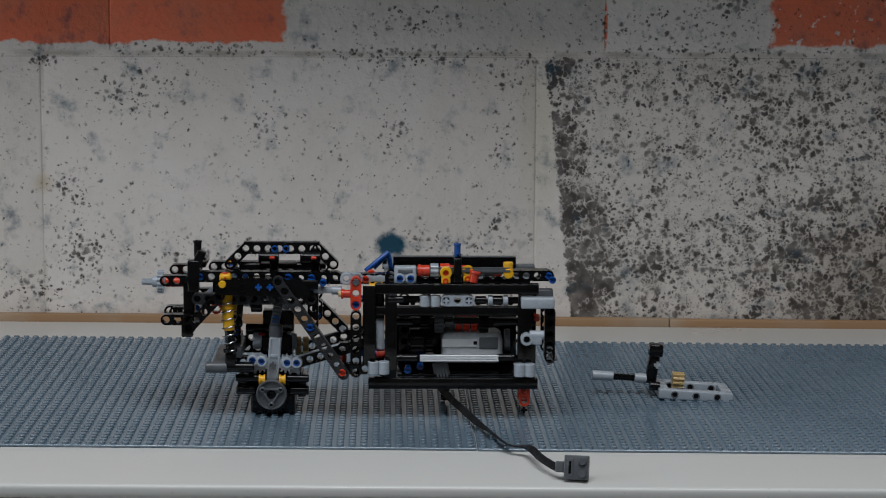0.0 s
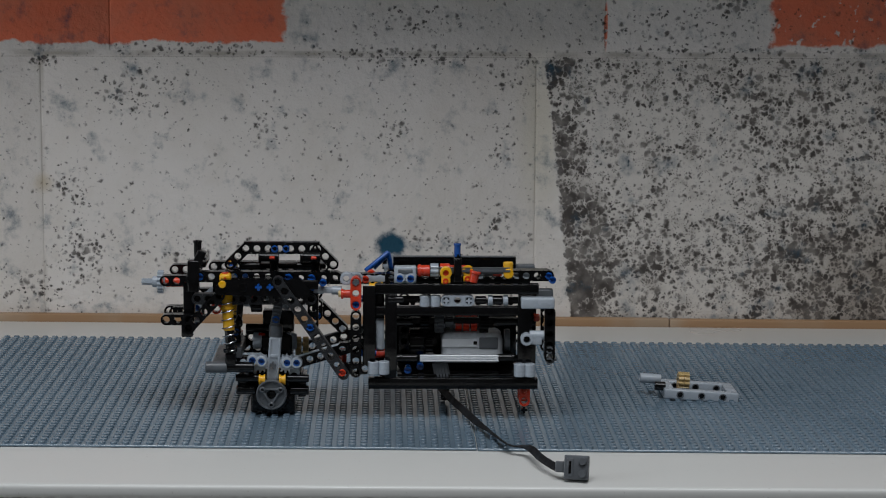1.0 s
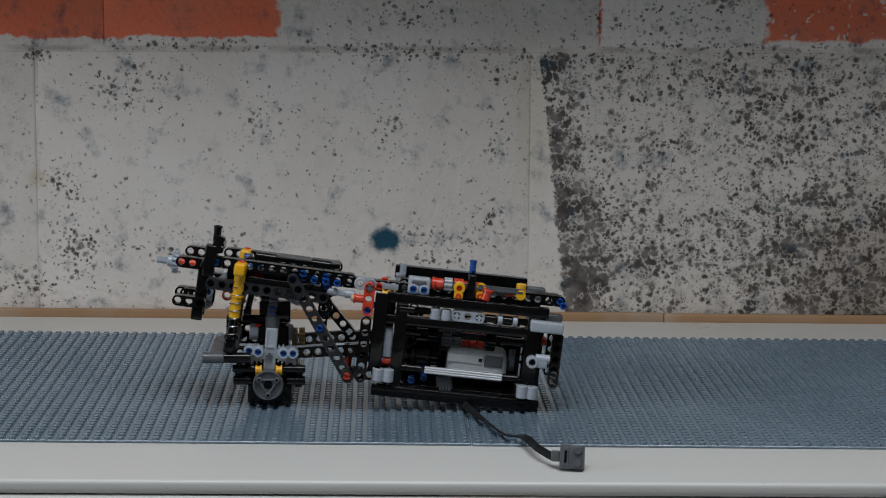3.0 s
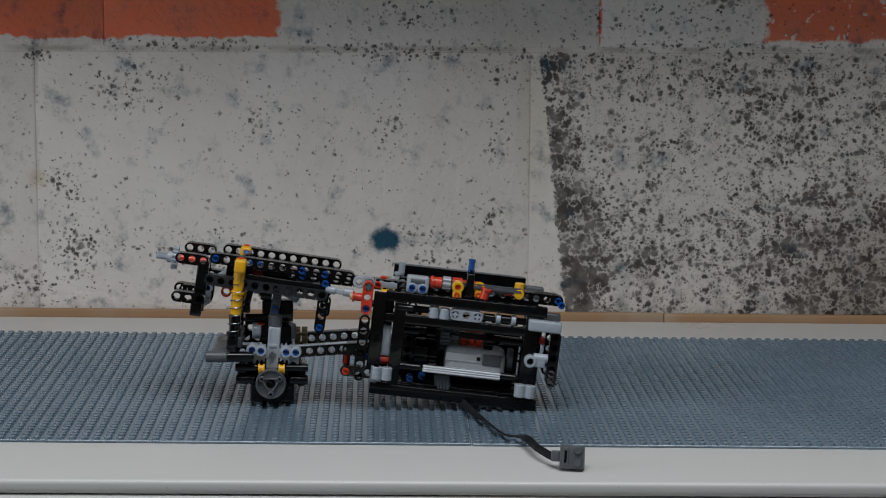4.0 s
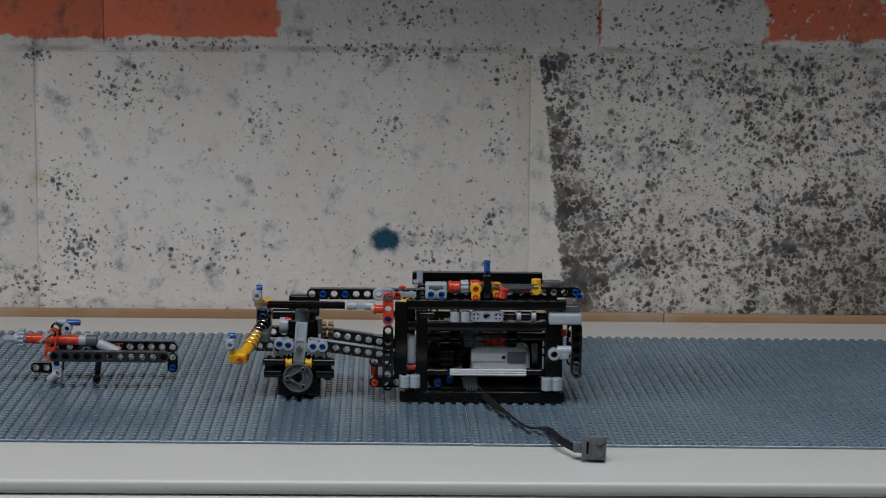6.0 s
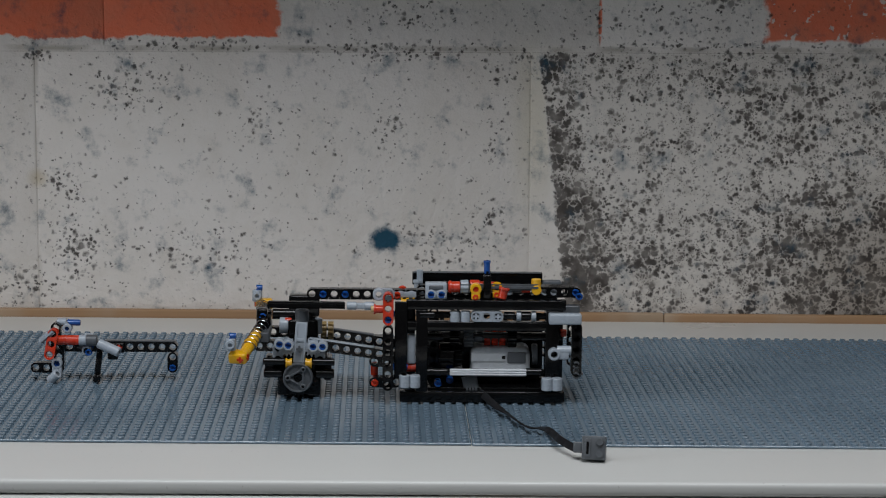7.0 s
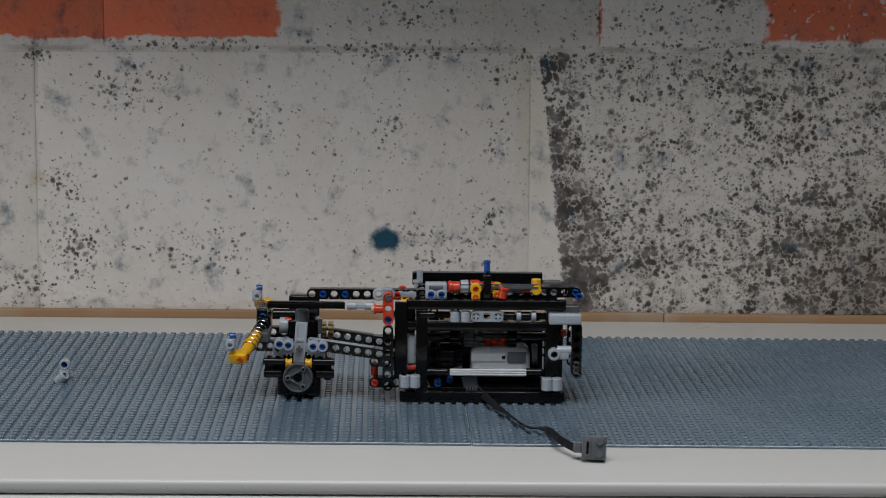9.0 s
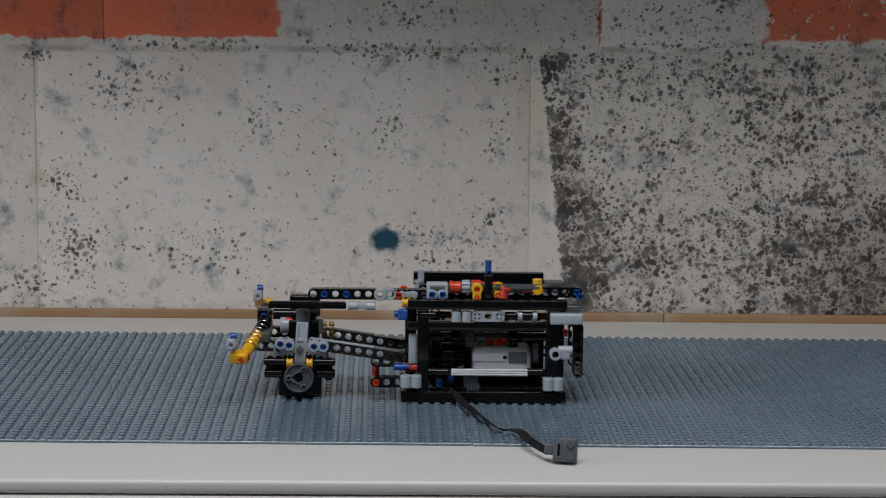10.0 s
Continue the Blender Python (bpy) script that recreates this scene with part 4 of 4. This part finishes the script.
def side_panel(ob):
    bm = bmesh.new()
    outline = [(-13.4, 9.2), (-12.9, 9.95), (-6.0, 9.95), (-5.1, 9.1), (-5.1, 8.5), (-6.5, 8.4), (-13.4, 8.6)]
    a = [bm.verts.new((x, -0.9, z)) for x, z in outline]
    b = [bm.verts.new((x, 0.0, z)) for x, z in outline]
    n = len(outline)
    for k in range(n):
        bm.faces.new((a[k], a[(k + 1) % n], b[(k + 1) % n], b[k]))
    bm.faces.new(a), bm.faces.new(b[::-1])
    bmesh.ops.scale(bm, vec=(U, U, U), verts=bm.verts)
    part("panel", mesh_of(bm, "panel", BLACK), ob)
    for x in (-9.6, -8.6):
        axle(ob, x, -0.95, 9.3, 0.3, BLUE, "y", name="axle_pin")
    for x in (-12.6, -11.0, -7.2):
        tube(ob, "boss", x, -0.95, 9.25, 0.2, 0.4, BLACK, "y", 0.25)
    tube(ob, "yellow_cap", -12.75, -1.0, 9.55, 0.3, 0.32, YELLOW, "y")


piece("frame_cover", "black smooth side panel with blue axle pins", "toy panel", side_panel, 2.15)
piece("cover_block", "black cover block over the frame's blue pins", "toy block",
      lambda ob: (block(ob, "body", (-8.4, -0.4, 9.0), (-4.4, 0.2, 9.8), BLACK, 0.08), axle(ob, -7.9, -0.4, 9.2, 0.3, BLUE, "y", name="axle_pin")), 2.25)


def hose(ob):
    for k, (a, b) in enumerate((((-0.3, 4.6, 9.9), (1.7, 5.6, 11.4)), ((0.4, 5.4, 10.0), (1.7, 5.6, 11.3)), ((1.7, 5.6, 11.4), (2.0, 6.2, 9.9)))):
        d = (Vector(b) - Vector(a)).length
        me = shape(f"hose:{k}", BLUE, lambda bm, d=d: lathe(bm, [(0, 0.2), (0.06, 0.22), (d, 0.22), (d + 0.05, 0.16)], 12) and None)
        part("hose", me, ob, between(a, b))


piece("blue_hose", "short bent blue rubber hose on the gearbox top", "toy hose", hose, 2.55, BOX)


def stand(ob):
    beam(ob, 13.9, -0.2, 13.9, -1.9, 1.0, RED, 0.7, "red_link", 2)
    beam(ob, 13.9, -0.2, 13.9, -2.4, 3.0, RED, 0.7, "red_link", 2)
    axle(ob, 13.9, 4.0, -2.1, 6.0, BLACK, "y")
    tube(ob, "prop", 7.0, 7.4, -1.35, 2.4, 0.4, BLACK, "z")


piece("prop_stand", "small red and black stand propping the gearbox up", "toy stand", stand, 1.55, BOX)


def nose_pole(ob):
    lean = S(-15.15, 0, 10.9, 0, 24, 0)
    block(ob, "rack", (-0.42, 0.4, -1.7), (0.36, 1.6, 1.45), BLACK, 0.08, lean)
    for k in range(6):
        block(ob, "rack_tooth", (0.3, 0.42, -1.2 + 0.4 * k), (0.52, 1.58, -1.0 + 0.4 * k), BLACK, 0.03, lean)
    block(ob, "pole_block", (-15.9, 0.3, 8.6), (-14.9, 1.5, 11.4), BLACK, 0.12)
    tube(ob, "pole", -15.05, 1.2, 12.35, 1.5, 0.34, BLACK, "z", 0.2)
    tube(ob, "pole_rim", -15.05, 1.2, 13.0, 0.2, 0.4, BLACK, "z", 0.2)
    block(ob, "rack_rail", (-15.0, 1.6, 10.6), (-14.4, 6.0, 11.2), BLACK, 0.1)


piece("nose_pole", "black upright peg and rack on the frame's nose", "toy part", nose_pole, 3.05)


def diagonal(y):
    def build(ob):
        if y > 4:
            beam(ob, -6.6, 8.4, -2.45, 4.2, y, n=7)
            axle(ob, -2.45, y - 0.3, 4.2, 0.5, GREY, "y", name="axle_end")
            return
        beam(ob, -7.9, 9.75, -2.3, 1.7, y, n=11, mat=DIAG)
        pin(ob, -5.1, y - 0.45, 5.75)
        pin(ob, -2.3, y - 0.45, 1.7, RED, 1.1, "y", "red_pin")
    return build


DIAG = plastic("dusty_black_plastic", (0.018, 0.019, 0.021), 0.36, 0.45, 0.02)
piece("diagonal_beam", "long black diagonal holed brace with blue and red pins", "toy beam", diagonal(-0.6), 3.15, BOX, group="diagonal braces")
piece("diagonal_beam", "long black diagonal holed brace on the far side", "toy beam", diagonal(7.4), 3.45, BOX, group="diagonal braces")


def deck_rail(ob):
    # rail added to darken the far beam's see-through holes; grey strip on top
    block(ob, "rail", (-11.6, 4.9, 10.0), (-3.9, 6.3, 10.42), BLACK, 0.06)
    block(ob, "rail_top", (-11.5, 5.0, 10.42), (-4.0, 6.2, 10.47), DARK, 0.02)
    for x in (-10.6, -5.6):
        tube(ob, "rail_sleeve", x, 4.5, 10.35, 1.8, 0.36, BLACK, "x", 0.2)
        tube(ob, "sleeve_core", x, 4.5, 10.35, 1.2, 0.3, RED, "x")


piece("deck_rail", "flat black rail with a dark grey top along the frame", "toy rail", deck_rail, 3.35)


def steering_rack(ob):
    lean = S(0.35, 1.7, 7.0, 0, 9, 0)
    block(ob, "bar", (-0.4, -0.35, -1.5), (0.4, 0.35, 1.4), DARK, 0.08, lean)
    for k in range(8):
        block(ob, "tooth", (-0.34, -0.5, -1.2 + 0.32 * k), (0.34, -0.33, -1.04 + 0.32 * k), DARK, 0.03, lean)
    pin(ob, 0.32, 1.05, 6.6, BLUE, 0.8)


piece("steering_rack", "dark grey toothed rack standing on the steering arm", "toy rack", steering_rack, 4.05, HUB)


def drop_beam(ob):
    beam(ob, -4.9, 9.1, -4.9, 5.1, 0.9)
    for z in (9.1, 5.1):
        pin(ob, -4.9, 0.4, z)


piece("drop_beam", "black upright holed beam hanging from the frame with blue pins", "toy beam", drop_beam, 5.05)


def pins_row(ob):
    for x in (-7.95, -6.05, -5.0, -4.0):
        pin(ob, x, -0.1, 9.55, BLUE, 1.0)


piece("pin_row", "row of four blue pins in the frame beam", "toy pin", pins_row, 4.0)
piece("short_beam", "short black holed beam on the frame's nose", "toy beam", lambda ob: beam(ob, -17.9, 9.55, -15.9, 9.55, 1.2), 4.05)
front = thing("front_long_beam", "long black holed beam with blue pins along the frame", "toy beam")
beam(front, 0, 0, 12, 0, 0)
pin(front, 0, -0.4, 0)
moves(front, [(t, p @ S(-14.85, 1.2, 9.92)) for t, p in UPPER] + [(5.05, SIDE @ S(-0.35, 4.0, 4.67) @ pose(0, 0, 0, 0, -89, 0))], 5.55)
piece("beam_pins", "two blue pins in the long frame beam", "toy pin", lambda ob: (pin(ob, -7.1, 0.75, 9.9), pin(ob, -5.05, 0.75, 9.85)), 5.05)
piece("inner_block", "black block of gears inside the upper frame", "toy block",
      lambda ob: (block(ob, "body", (-13.8, 1.8, 8.3), (-8.0, 6.0, 9.3), BLACK, 0.1), tube(ob, "shaft", -7.5, 3.0, 8.8, 3.0, 0.45, DARK, "x"),
                  tube(ob, "red_stub", -11.0, 1.6, 8.9, 0.9, 0.35, RED, "x"), tube(ob, "shaft_end", -10.0, 3.0, 6.9, 1.0, 0.5, BLACK, "x"),
                  beam(ob, -12.6, 8.3, -12.6, 6.9, 4.0, n=2)), 4.95)

# the frame that is set down: local place there, and where it was on the truck
SHIFT = S(-15.05, 0, 4.95)


INNER = S(-12.7, 0.6, 3.9)


def set_down(name, label, category, build, leave, steps=(), group="", inside=False, lift=0.0):
    """A piece of the frame that is set down at the truck's side, then taken off in turn."""
    down = [(5.05, SIDE @ S(0, 0, lift))] + list(steps)
    return piece(name, label, category, build, leave, UPPER, INNER if inside else SHIFT, down, group)


set_down("front_low_beam", "dusty black holed beam along the frame's lower near side", "toy beam",
         lambda ob: (beam(ob, 0.0, 3.1, 10.0, 3.1, 0.5, DIAG), [pin(ob, x, 0.25, 3.1, BLACK, 0.9, "y", "black_pin") for x in (0, 1, 2, 3, 4, 10)]), 6.15)
piece("back_long_beam", "long black holed beam along the frame's far side", "toy beam",
      lambda ob: beam(ob, -14.15, 9.78, -4.15, 9.78, 8.0), 4.95)
piece("back_short_beam", "short black holed beam on the nose's far side", "toy beam", lambda ob: beam(ob, -17.6, 9.65, -15.6, 9.65, 7.0), 4.55)
bent = thing("bent_tip", "small black bent link on the tall beam's tip", "toy link")
beam(bent, 0, 0, 1.2, 0.6, 0.6, n=2)
moves(bent, [(t, p @ S(-13.0, 5.6, 9.0)) for t, p in UPPER] + [(5.05, SIDE @ S(-0.35, 3.6, 16.75))], 5.45)


def nose(ob):
    block(ob, "post", (-1.3, 1.0, 0.0), (-0.3, 2.6, 4.4), BLACK, 0.12)
    block(ob, "post_foot", (-1.4, 0.0, -0.3), (-0.4, 1.0, 0.8), BLACK, 0.12)
    beam(ob, -2.7, 1.3, -1.0, 1.3, 0.2, n=3)
    beam(ob, -2.9, 1.2, -1.2, 1.2, 5.2, n=3)
    block(ob, "post", (-1.3, 4.2, 0.3), (-0.3, 5.4, 4.2), BLACK, 0.12)


set_down("nose_post", "black upright nose post with two holed stubs", "toy part", nose, 6.0)


def red_shaft(ob):
    axle(ob, -3.2, 3.4, 4.1, 4.0, GREY, name="shaft")
    gear(ob, -3.5, 3.4, 4.1, 16, 1.05, GREY, th=0.5)
    tube(ob, "gear_boss", -4.0, 3.4, 4.1, 0.5, 0.5, GREY, "x")
    tube(ob, "red_tube", -1.8, 3.4, 4.1, 2.6, 0.46, RED, "x")


set_down("red_shaft", "grey geared shaft in a red sleeve on the nose", "toy shaft", red_shaft, 6.1)


def red_tee(ob):
    tube(ob, "red_arm", 0.6, 4.0, 3.9, 2.4, 0.46, RED, "x", 0.25)
    beam(ob, -0.95, 2.65, -0.6, 4.6, 3.5, RED, name="red_lever", n=3)
    return ob


set_down("red_tee", "red plastic elbow tube on the frame", "toy connector", red_tee, 7.05, inside=True)
set_down("red_stub", "short red tube beside the grey sleeve", "toy connector", lambda ob: tube(ob, "tube", 0.9, 4.4, 3.9, 1.3, 0.4, RED, "x", 0.2), 7.25, inside=True)
set_down("peg_cluster", "grey pegs with blue ends on the red elbow", "toy pin",
         lambda ob: (tube(ob, "grey_peg", 0.6, 4.4, 5.0, 1.0, 0.45, GREY, "y", 0.2), pin(ob, 0.6, 3.9, 5.0, BLUE, 0.8), pin(ob, 1.2, 4.4, 5.5, BLUE, 1.2, "x"),
                     axle(ob, -1.2, 3.2, 4.4, 1.6, GREY, "x", (0, -40, 0)), tube(ob, "grey_ring", 0.0, 5.0, 5.4, 0.9, 0.4, GREY, "x")), 7.05, inside=True)
set_down("grey_sleeve", "grey and dark sleeve lying slanted on the frame", "toy connector",
         lambda ob: (tube(ob, "grey_sleeve", 4.6, 3.2, 3.35, 2.2, 0.46, GREY, "x", 0.25, (0, 20, -15)), tube(ob, "dark_sleeve", 2.9, 4.0, 3.9, 1.0, 0.55, DARK, "x", 0.25), tube(ob, "grey_collar", 2.05, 4.0, 3.9, 0.7, 0.5, GREY, "x", 0.25)), 7.45, inside=True)
set_down("grey_clip", "grey clip with a blue pin on the holed beam", "toy connector",
         lambda ob: (block(ob, "clip", (1.4, 4.5, 2.6), (2.3, 5.4, 3.3), GREY, 0.12), tube(ob, "ring", 2.4, 4.5, 2.85, 0.8, 0.5, GREY, "y", 0.3), pin(ob, 2.4, 4.2, 2.85, BLUE, 0.7),
                     block(ob, "fork", (2.1, 4.4, 3.3), (3.0, 5.2, 4.4), GREY, 0.12)), 7.55, inside=True)
set_down("upper_stub", "black holed stub rising from the frame's corner", "toy beam",
         lambda ob: beam(ob, -0.45, 5.05, -0.45, 3.0, 4.4, n=3), 7.75, inside=True)
set_down("side_stub", "black two-hole stub at the frame's corner", "toy beam",
         lambda ob: beam(ob, -2.4, 1.2, -0.6, 1.2, 4.6, n=3), 7.75)
set_down("leg_link", "black link that props the frame up", "toy part",
         lambda ob: (block(ob, "leg", (-0.28, -0.3, -1.2), (0.28, 0.3, 1.2), BLACK, 0.12, S(3.5, 4.1, 1.6, 0, 6, 0)), block(ob, "toe", (3.05, 3.2, 0.02), (3.75, 4.2, 0.7), BLACK, 0.15)), 7.95)
set_down("axle_block", "black block with red axle tips", "toy block",
         lambda ob: (block(ob, "body", (4.2, 4.0, 2.35), (5.9, 4.45, 3.25), BLACK, 0.1), block(ob, "lug", (4.35, 4.0, 1.7), (5.3, 4.9, 2.4), BLACK, 0.1),
                     [axle(ob, x, 3.97, 2.85, 0.4, RED, "y", name="red_tip") for x in (4.55, 5.45)]), 8.05, lift=0.35)

# the last pieces, which are nudged and turned as they come apart
LATE = SIDE @ S(1.0, 0, 0)
LEAN = SIDE @ S(1.0, 0, 0) @ S(-0.2, 0, 2.9) @ pose(0, 0, 0, 0, 10, 0) @ S(0.2, 0, -2.9 - 0.25)
LEAN2 = SIDE @ S(1.4, 0, 0) @ S(-0.2, 0, 2.7) @ pose(0, 0, 0, 0, 26, 0) @ S(0.2, 0, -2.9 - 0.25)
LAST = SIDE @ S(0.6, 0, -1.3)


def far_beam(ob):
    beam(ob, 4.4, 2.85, 10.4, 2.85, 5.0)
    block(ob, "top_rail", (4.0, 4.7, 3.32), (10.6, 5.45, 3.4), DARK, 0.02)


set_down("far_beam", "black seven-hole beam with a dark grey top edge", "toy beam", far_beam, 8.55, [(8.05, LATE), (8.25, LEAN)], lift=0.35)
set_down("end_leg", "short black leg beam with a blue pin at its foot", "toy beam",
         lambda ob: (beam(ob, 10.4, 1.88, 10.4, 0.88, 5.0, n=2), pin(ob, 10.4, 4.55, 0.88)), 8.25, [(8.05, LATE)], lift=0.35)
set_down("far_pin", "blue pins standing out of the black beam", "toy pin",
         lambda ob: (pin(ob, 2.9, 4.3, 2.8, BLUE, 0.9), pin(ob, 2.6, 3.9, 2.4, BLUE, 1.0)), 8.55, [(8.05, LATE), (8.25, LEAN)], lift=0.35)


def elbow(ob):
    beam(ob, -0.2, 2.9, 3.8, 2.9, 4.6, n=5)
    beam(ob, -0.2, 2.9, -0.2, 0.9, 4.6, n=3)


set_down("elbow_beam", "black L-shaped holed beam leaning on a grey connector", "toy beam", elbow, 8.95, [(8.05, LATE), (8.25, LEAN), (8.55, LEAN2)], lift=0.35)
set_down("corner_connector", "light grey axle connector with a blue pin", "toy connector",
         lambda ob: (tube(ob, "ring", -0.35, 4.0, 1.7, 0.9, 0.5, GREY, "y", 0.3), pin(ob, -0.35, 3.8, 1.7, BLUE, 0.9),
                     block(ob, "body", (-0.8, 3.6, 0.5), (0.1, 4.4, 1.4), GREY, 0.15), tube(ob, "foot", -0.6, 3.5, 0.45, 1.2, 0.46, GREY, "x", 0.25, (0, -40, -30))),
         9.25, [(8.05, LATE @ S(-0.2, 0, -0.1)), (8.95, LATE @ S(-0.3, 0, -0.1))])
set_down("grey_axle", "short grey axle lying on the baseplate", "toy axle",
         lambda ob: axle(ob, -0.5, 4.6, 0.33, 1.6, GREY, "x", (0, 0, 60)), 9.45, [(8.05, LATE)])

# ---- the loose gear frame at the truck's other side ----
OUT = pose(0.2074, 0.150, 0.0034, 0, 3.2, 0)
OUT2 = pose(0.2115, 0.150, 0.0034, 0, 3.2, 0)
FLAT = pose(0.2135, 0.146, 0.0034, 0, 0, 0)
LOOSE = [(0.0, OUT), (0.95, OUT2), (1.25, FLAT)]


def loose(name, label, category, build, leave, steps=None):
    ob = thing(name, label, category)
    build(ob)
    moves(ob, steps or LOOSE, leave)


def open_frame(ob):
    block(ob, "side", (0.0, 0.0, 0.06), (7.0, 1.0, 0.98), GREY, 0.14)
    block(ob, "side", (0.0, 4.0, 0.06), (7.0, 5.0, 0.98), GREY, 0.14)
    block(ob, "end", (0.02, 0.9, 0.08), (1.0, 4.1, 0.96), GREY, 0.06)
    block(ob, "end", (6.0, 0.9, 0.08), (6.98, 4.1, 0.96), GREY, 0.06)
    # the sides are solid: black plugs in dark rings paint the holes' dark
    for x in (1.5, 3.5, 5.5):
        for y in (0.35, 4.35):
            tube(ob, "hole_ring", x, y, 0.52, 0.8, 0.36, DARK, "y", 0.26)
            tube(ob, "hole_core", x, y - 0.08, 0.52, 0.6, 0.27, BLACK, "y")


loose("gear_frame", "light grey open rectangular frame with round holes", "toy frame", open_frame, 1.35)
loose("tan_gear_pair", "two tan gears standing in the grey frame", "toy gear",
      lambda ob: [gear(ob, 1.75 + 0.55 * k, 2.4, 1.35, 12, 0.9, TAN, "x", 0.5, "tan_gear") for k in range(2)], 1.05)
loose("grey_tube", "light grey axle tube on the end of a rod", "toy tube", lambda ob: tube(ob, "tube", -5.1, 2.4, 1.42, 2.0, 0.46, GREY, "x", 0.25), 0.75)
loose("black_rod", "black axle rod joined to a grey sleeve", "toy rod", lambda ob: axle(ob, -3.0, 2.4, 1.42, 3.6, BLACK), 0.95,
      [(0.0, OUT), (0.75, OUT @ S(0.6, 0, 0))])
loose("rod_sleeve", "light grey sleeve joined to the frame's end", "toy sleeve",
      lambda ob: (tube(ob, "sleeve", -1.1, 2.4, 1.42, 2.0, 0.46, GREY, "x", 0.25), tube(ob, "collar", -0.3, 1.2, 1.0, 1.0, 0.42, BLACK, "x")), 1.25)


def toggle(ob):
    block(ob, "upright", (-0.45, -0.5, -0.3), (0.55, 0.5, 2.7), BLACK, 0.2, S(0, 0, 0, 0, 4, 0))
    block(ob, "head", (-0.35, -0.65, 2.3), (0.95, 0.65, 3.5), BLACK, 0.2)
    axle(ob, 0.45, -0.7, 1.6, 0.6, GREY, "y", name="tip")


loose("toggle_beam", "black upright link clipped on the grey sleeve", "toy link", toggle, 0.35,
      [(0.0, OUT @ S(-0.6, 2.4, 1.3)), (0.05, OUT @ S(-0.2, 2.4, 0.6)), (0.25, OUT @ S(0.0, 2.4, 0.9))])


# ---- the power cable ----


def power_cable():
    ob = thing("power_cable", "flat black cable ending in a dark grey two-stud plug", "cable")
    pts = [Vector(p) for p in ((-0.072, 0.215, 0.013), (-0.065, 0.185, 0.011), (-0.058, 0.160, 0.0095), (-0.049, 0.130, 0.007), (-0.041, 0.105, 0.006),
                               (-0.030, 0.068, 0.006), (-0.018, 0.058, 0.007), (-0.012, 0.025, 0.008), (-0.005, 0.008, 0.0070), (0, 0, 0.0065))]
    path = []
    for k in range(len(pts) - 1):
        a, b, c, d = pts[max(k - 1, 0)], pts[k], pts[k + 1], pts[min(k + 2, len(pts) - 1)]
        for s in range(8):
            u = s / 8
            path.append(0.5 * ((2 * b) + (c - a) * u + (2 * a - 5 * b + 4 * c - d) * u * u + (3 * b - a - 3 * c + d) * u ** 3))
    path.append(pts[-1])
    bm = bmesh.new()
    prev = None
    for k, p in enumerate(path):
        d = (path[min(k + 1, len(path) - 1)] - path[max(k - 1, 0)]).normalized()
        twist = 0.9 * math.sin(k * 0.13) + 0.35
        side = d.cross(Vector((0, 0, 1))).normalized()
        side = (Matrix.Rotation(twist, 3, d) @ side) * 0.0026
        up = d.cross(side).normalized() * 0.0006
        ring = [bm.verts.new(p + side * sx + up * sz) for sx, sz in ((-1, -0.5), (-0.9, -1), (0.9, -1), (1, -0.5), (1, 0.5), (0.9, 1), (-0.9, 1), (-1, 0.5))]
        if prev:
            for i in range(8):
                bm.faces.new((prev[i], prev[(i + 1) % 8], ring[(i + 1) % 8], ring[i]))
        prev = ring
    part("cable", mesh_of(bm, "cable", RUBBER, 50), ob)
    tilt = pose(0.009, -0.0015, 0.0084, 76, 0, -10)
    p = part("plug", mesh_of(box_bm((-0.0078, -0.0078, -0.0050), (0.0078, 0.0078, 0.0050), 0.0008), "plug", DARK), ob, tilt)
    for y in (-0.004, 0.004):
        tube(p, "stud", 0.5, y / U, 0.72, 0.22, 0.3, DARK, "z")
    block(p, "contact_slot", (-0.72, -0.75, 0.55), (-0.25, 0.75, 0.68), DARK, 0.04)
    block(p, "contact", (-0.60, -0.5, 0.66), (-0.40, 0.5, 0.72), BLACK, 0.02)
    block(p, "strain_relief", (-1.7, -0.45, -0.35), (-0.95, 0.45, 0.3), DARK, 0.1)
    z = 0.0002
    moves(ob, [(0.0, pose(0.1170, -0.0790, z)), (1.55, pose(0.0950, -0.0860, z)), (2.55, pose(0.1190, -0.0640, z)),
               (4.05, pose(0.1172, -0.0620, z)), (4.85, pose(0.1165, -0.0600, z)), (5.05, pose(0.1355, -0.0400, z)), (9.95, pose(0.1160, -0.0465, z))])


power_cable()

motions()
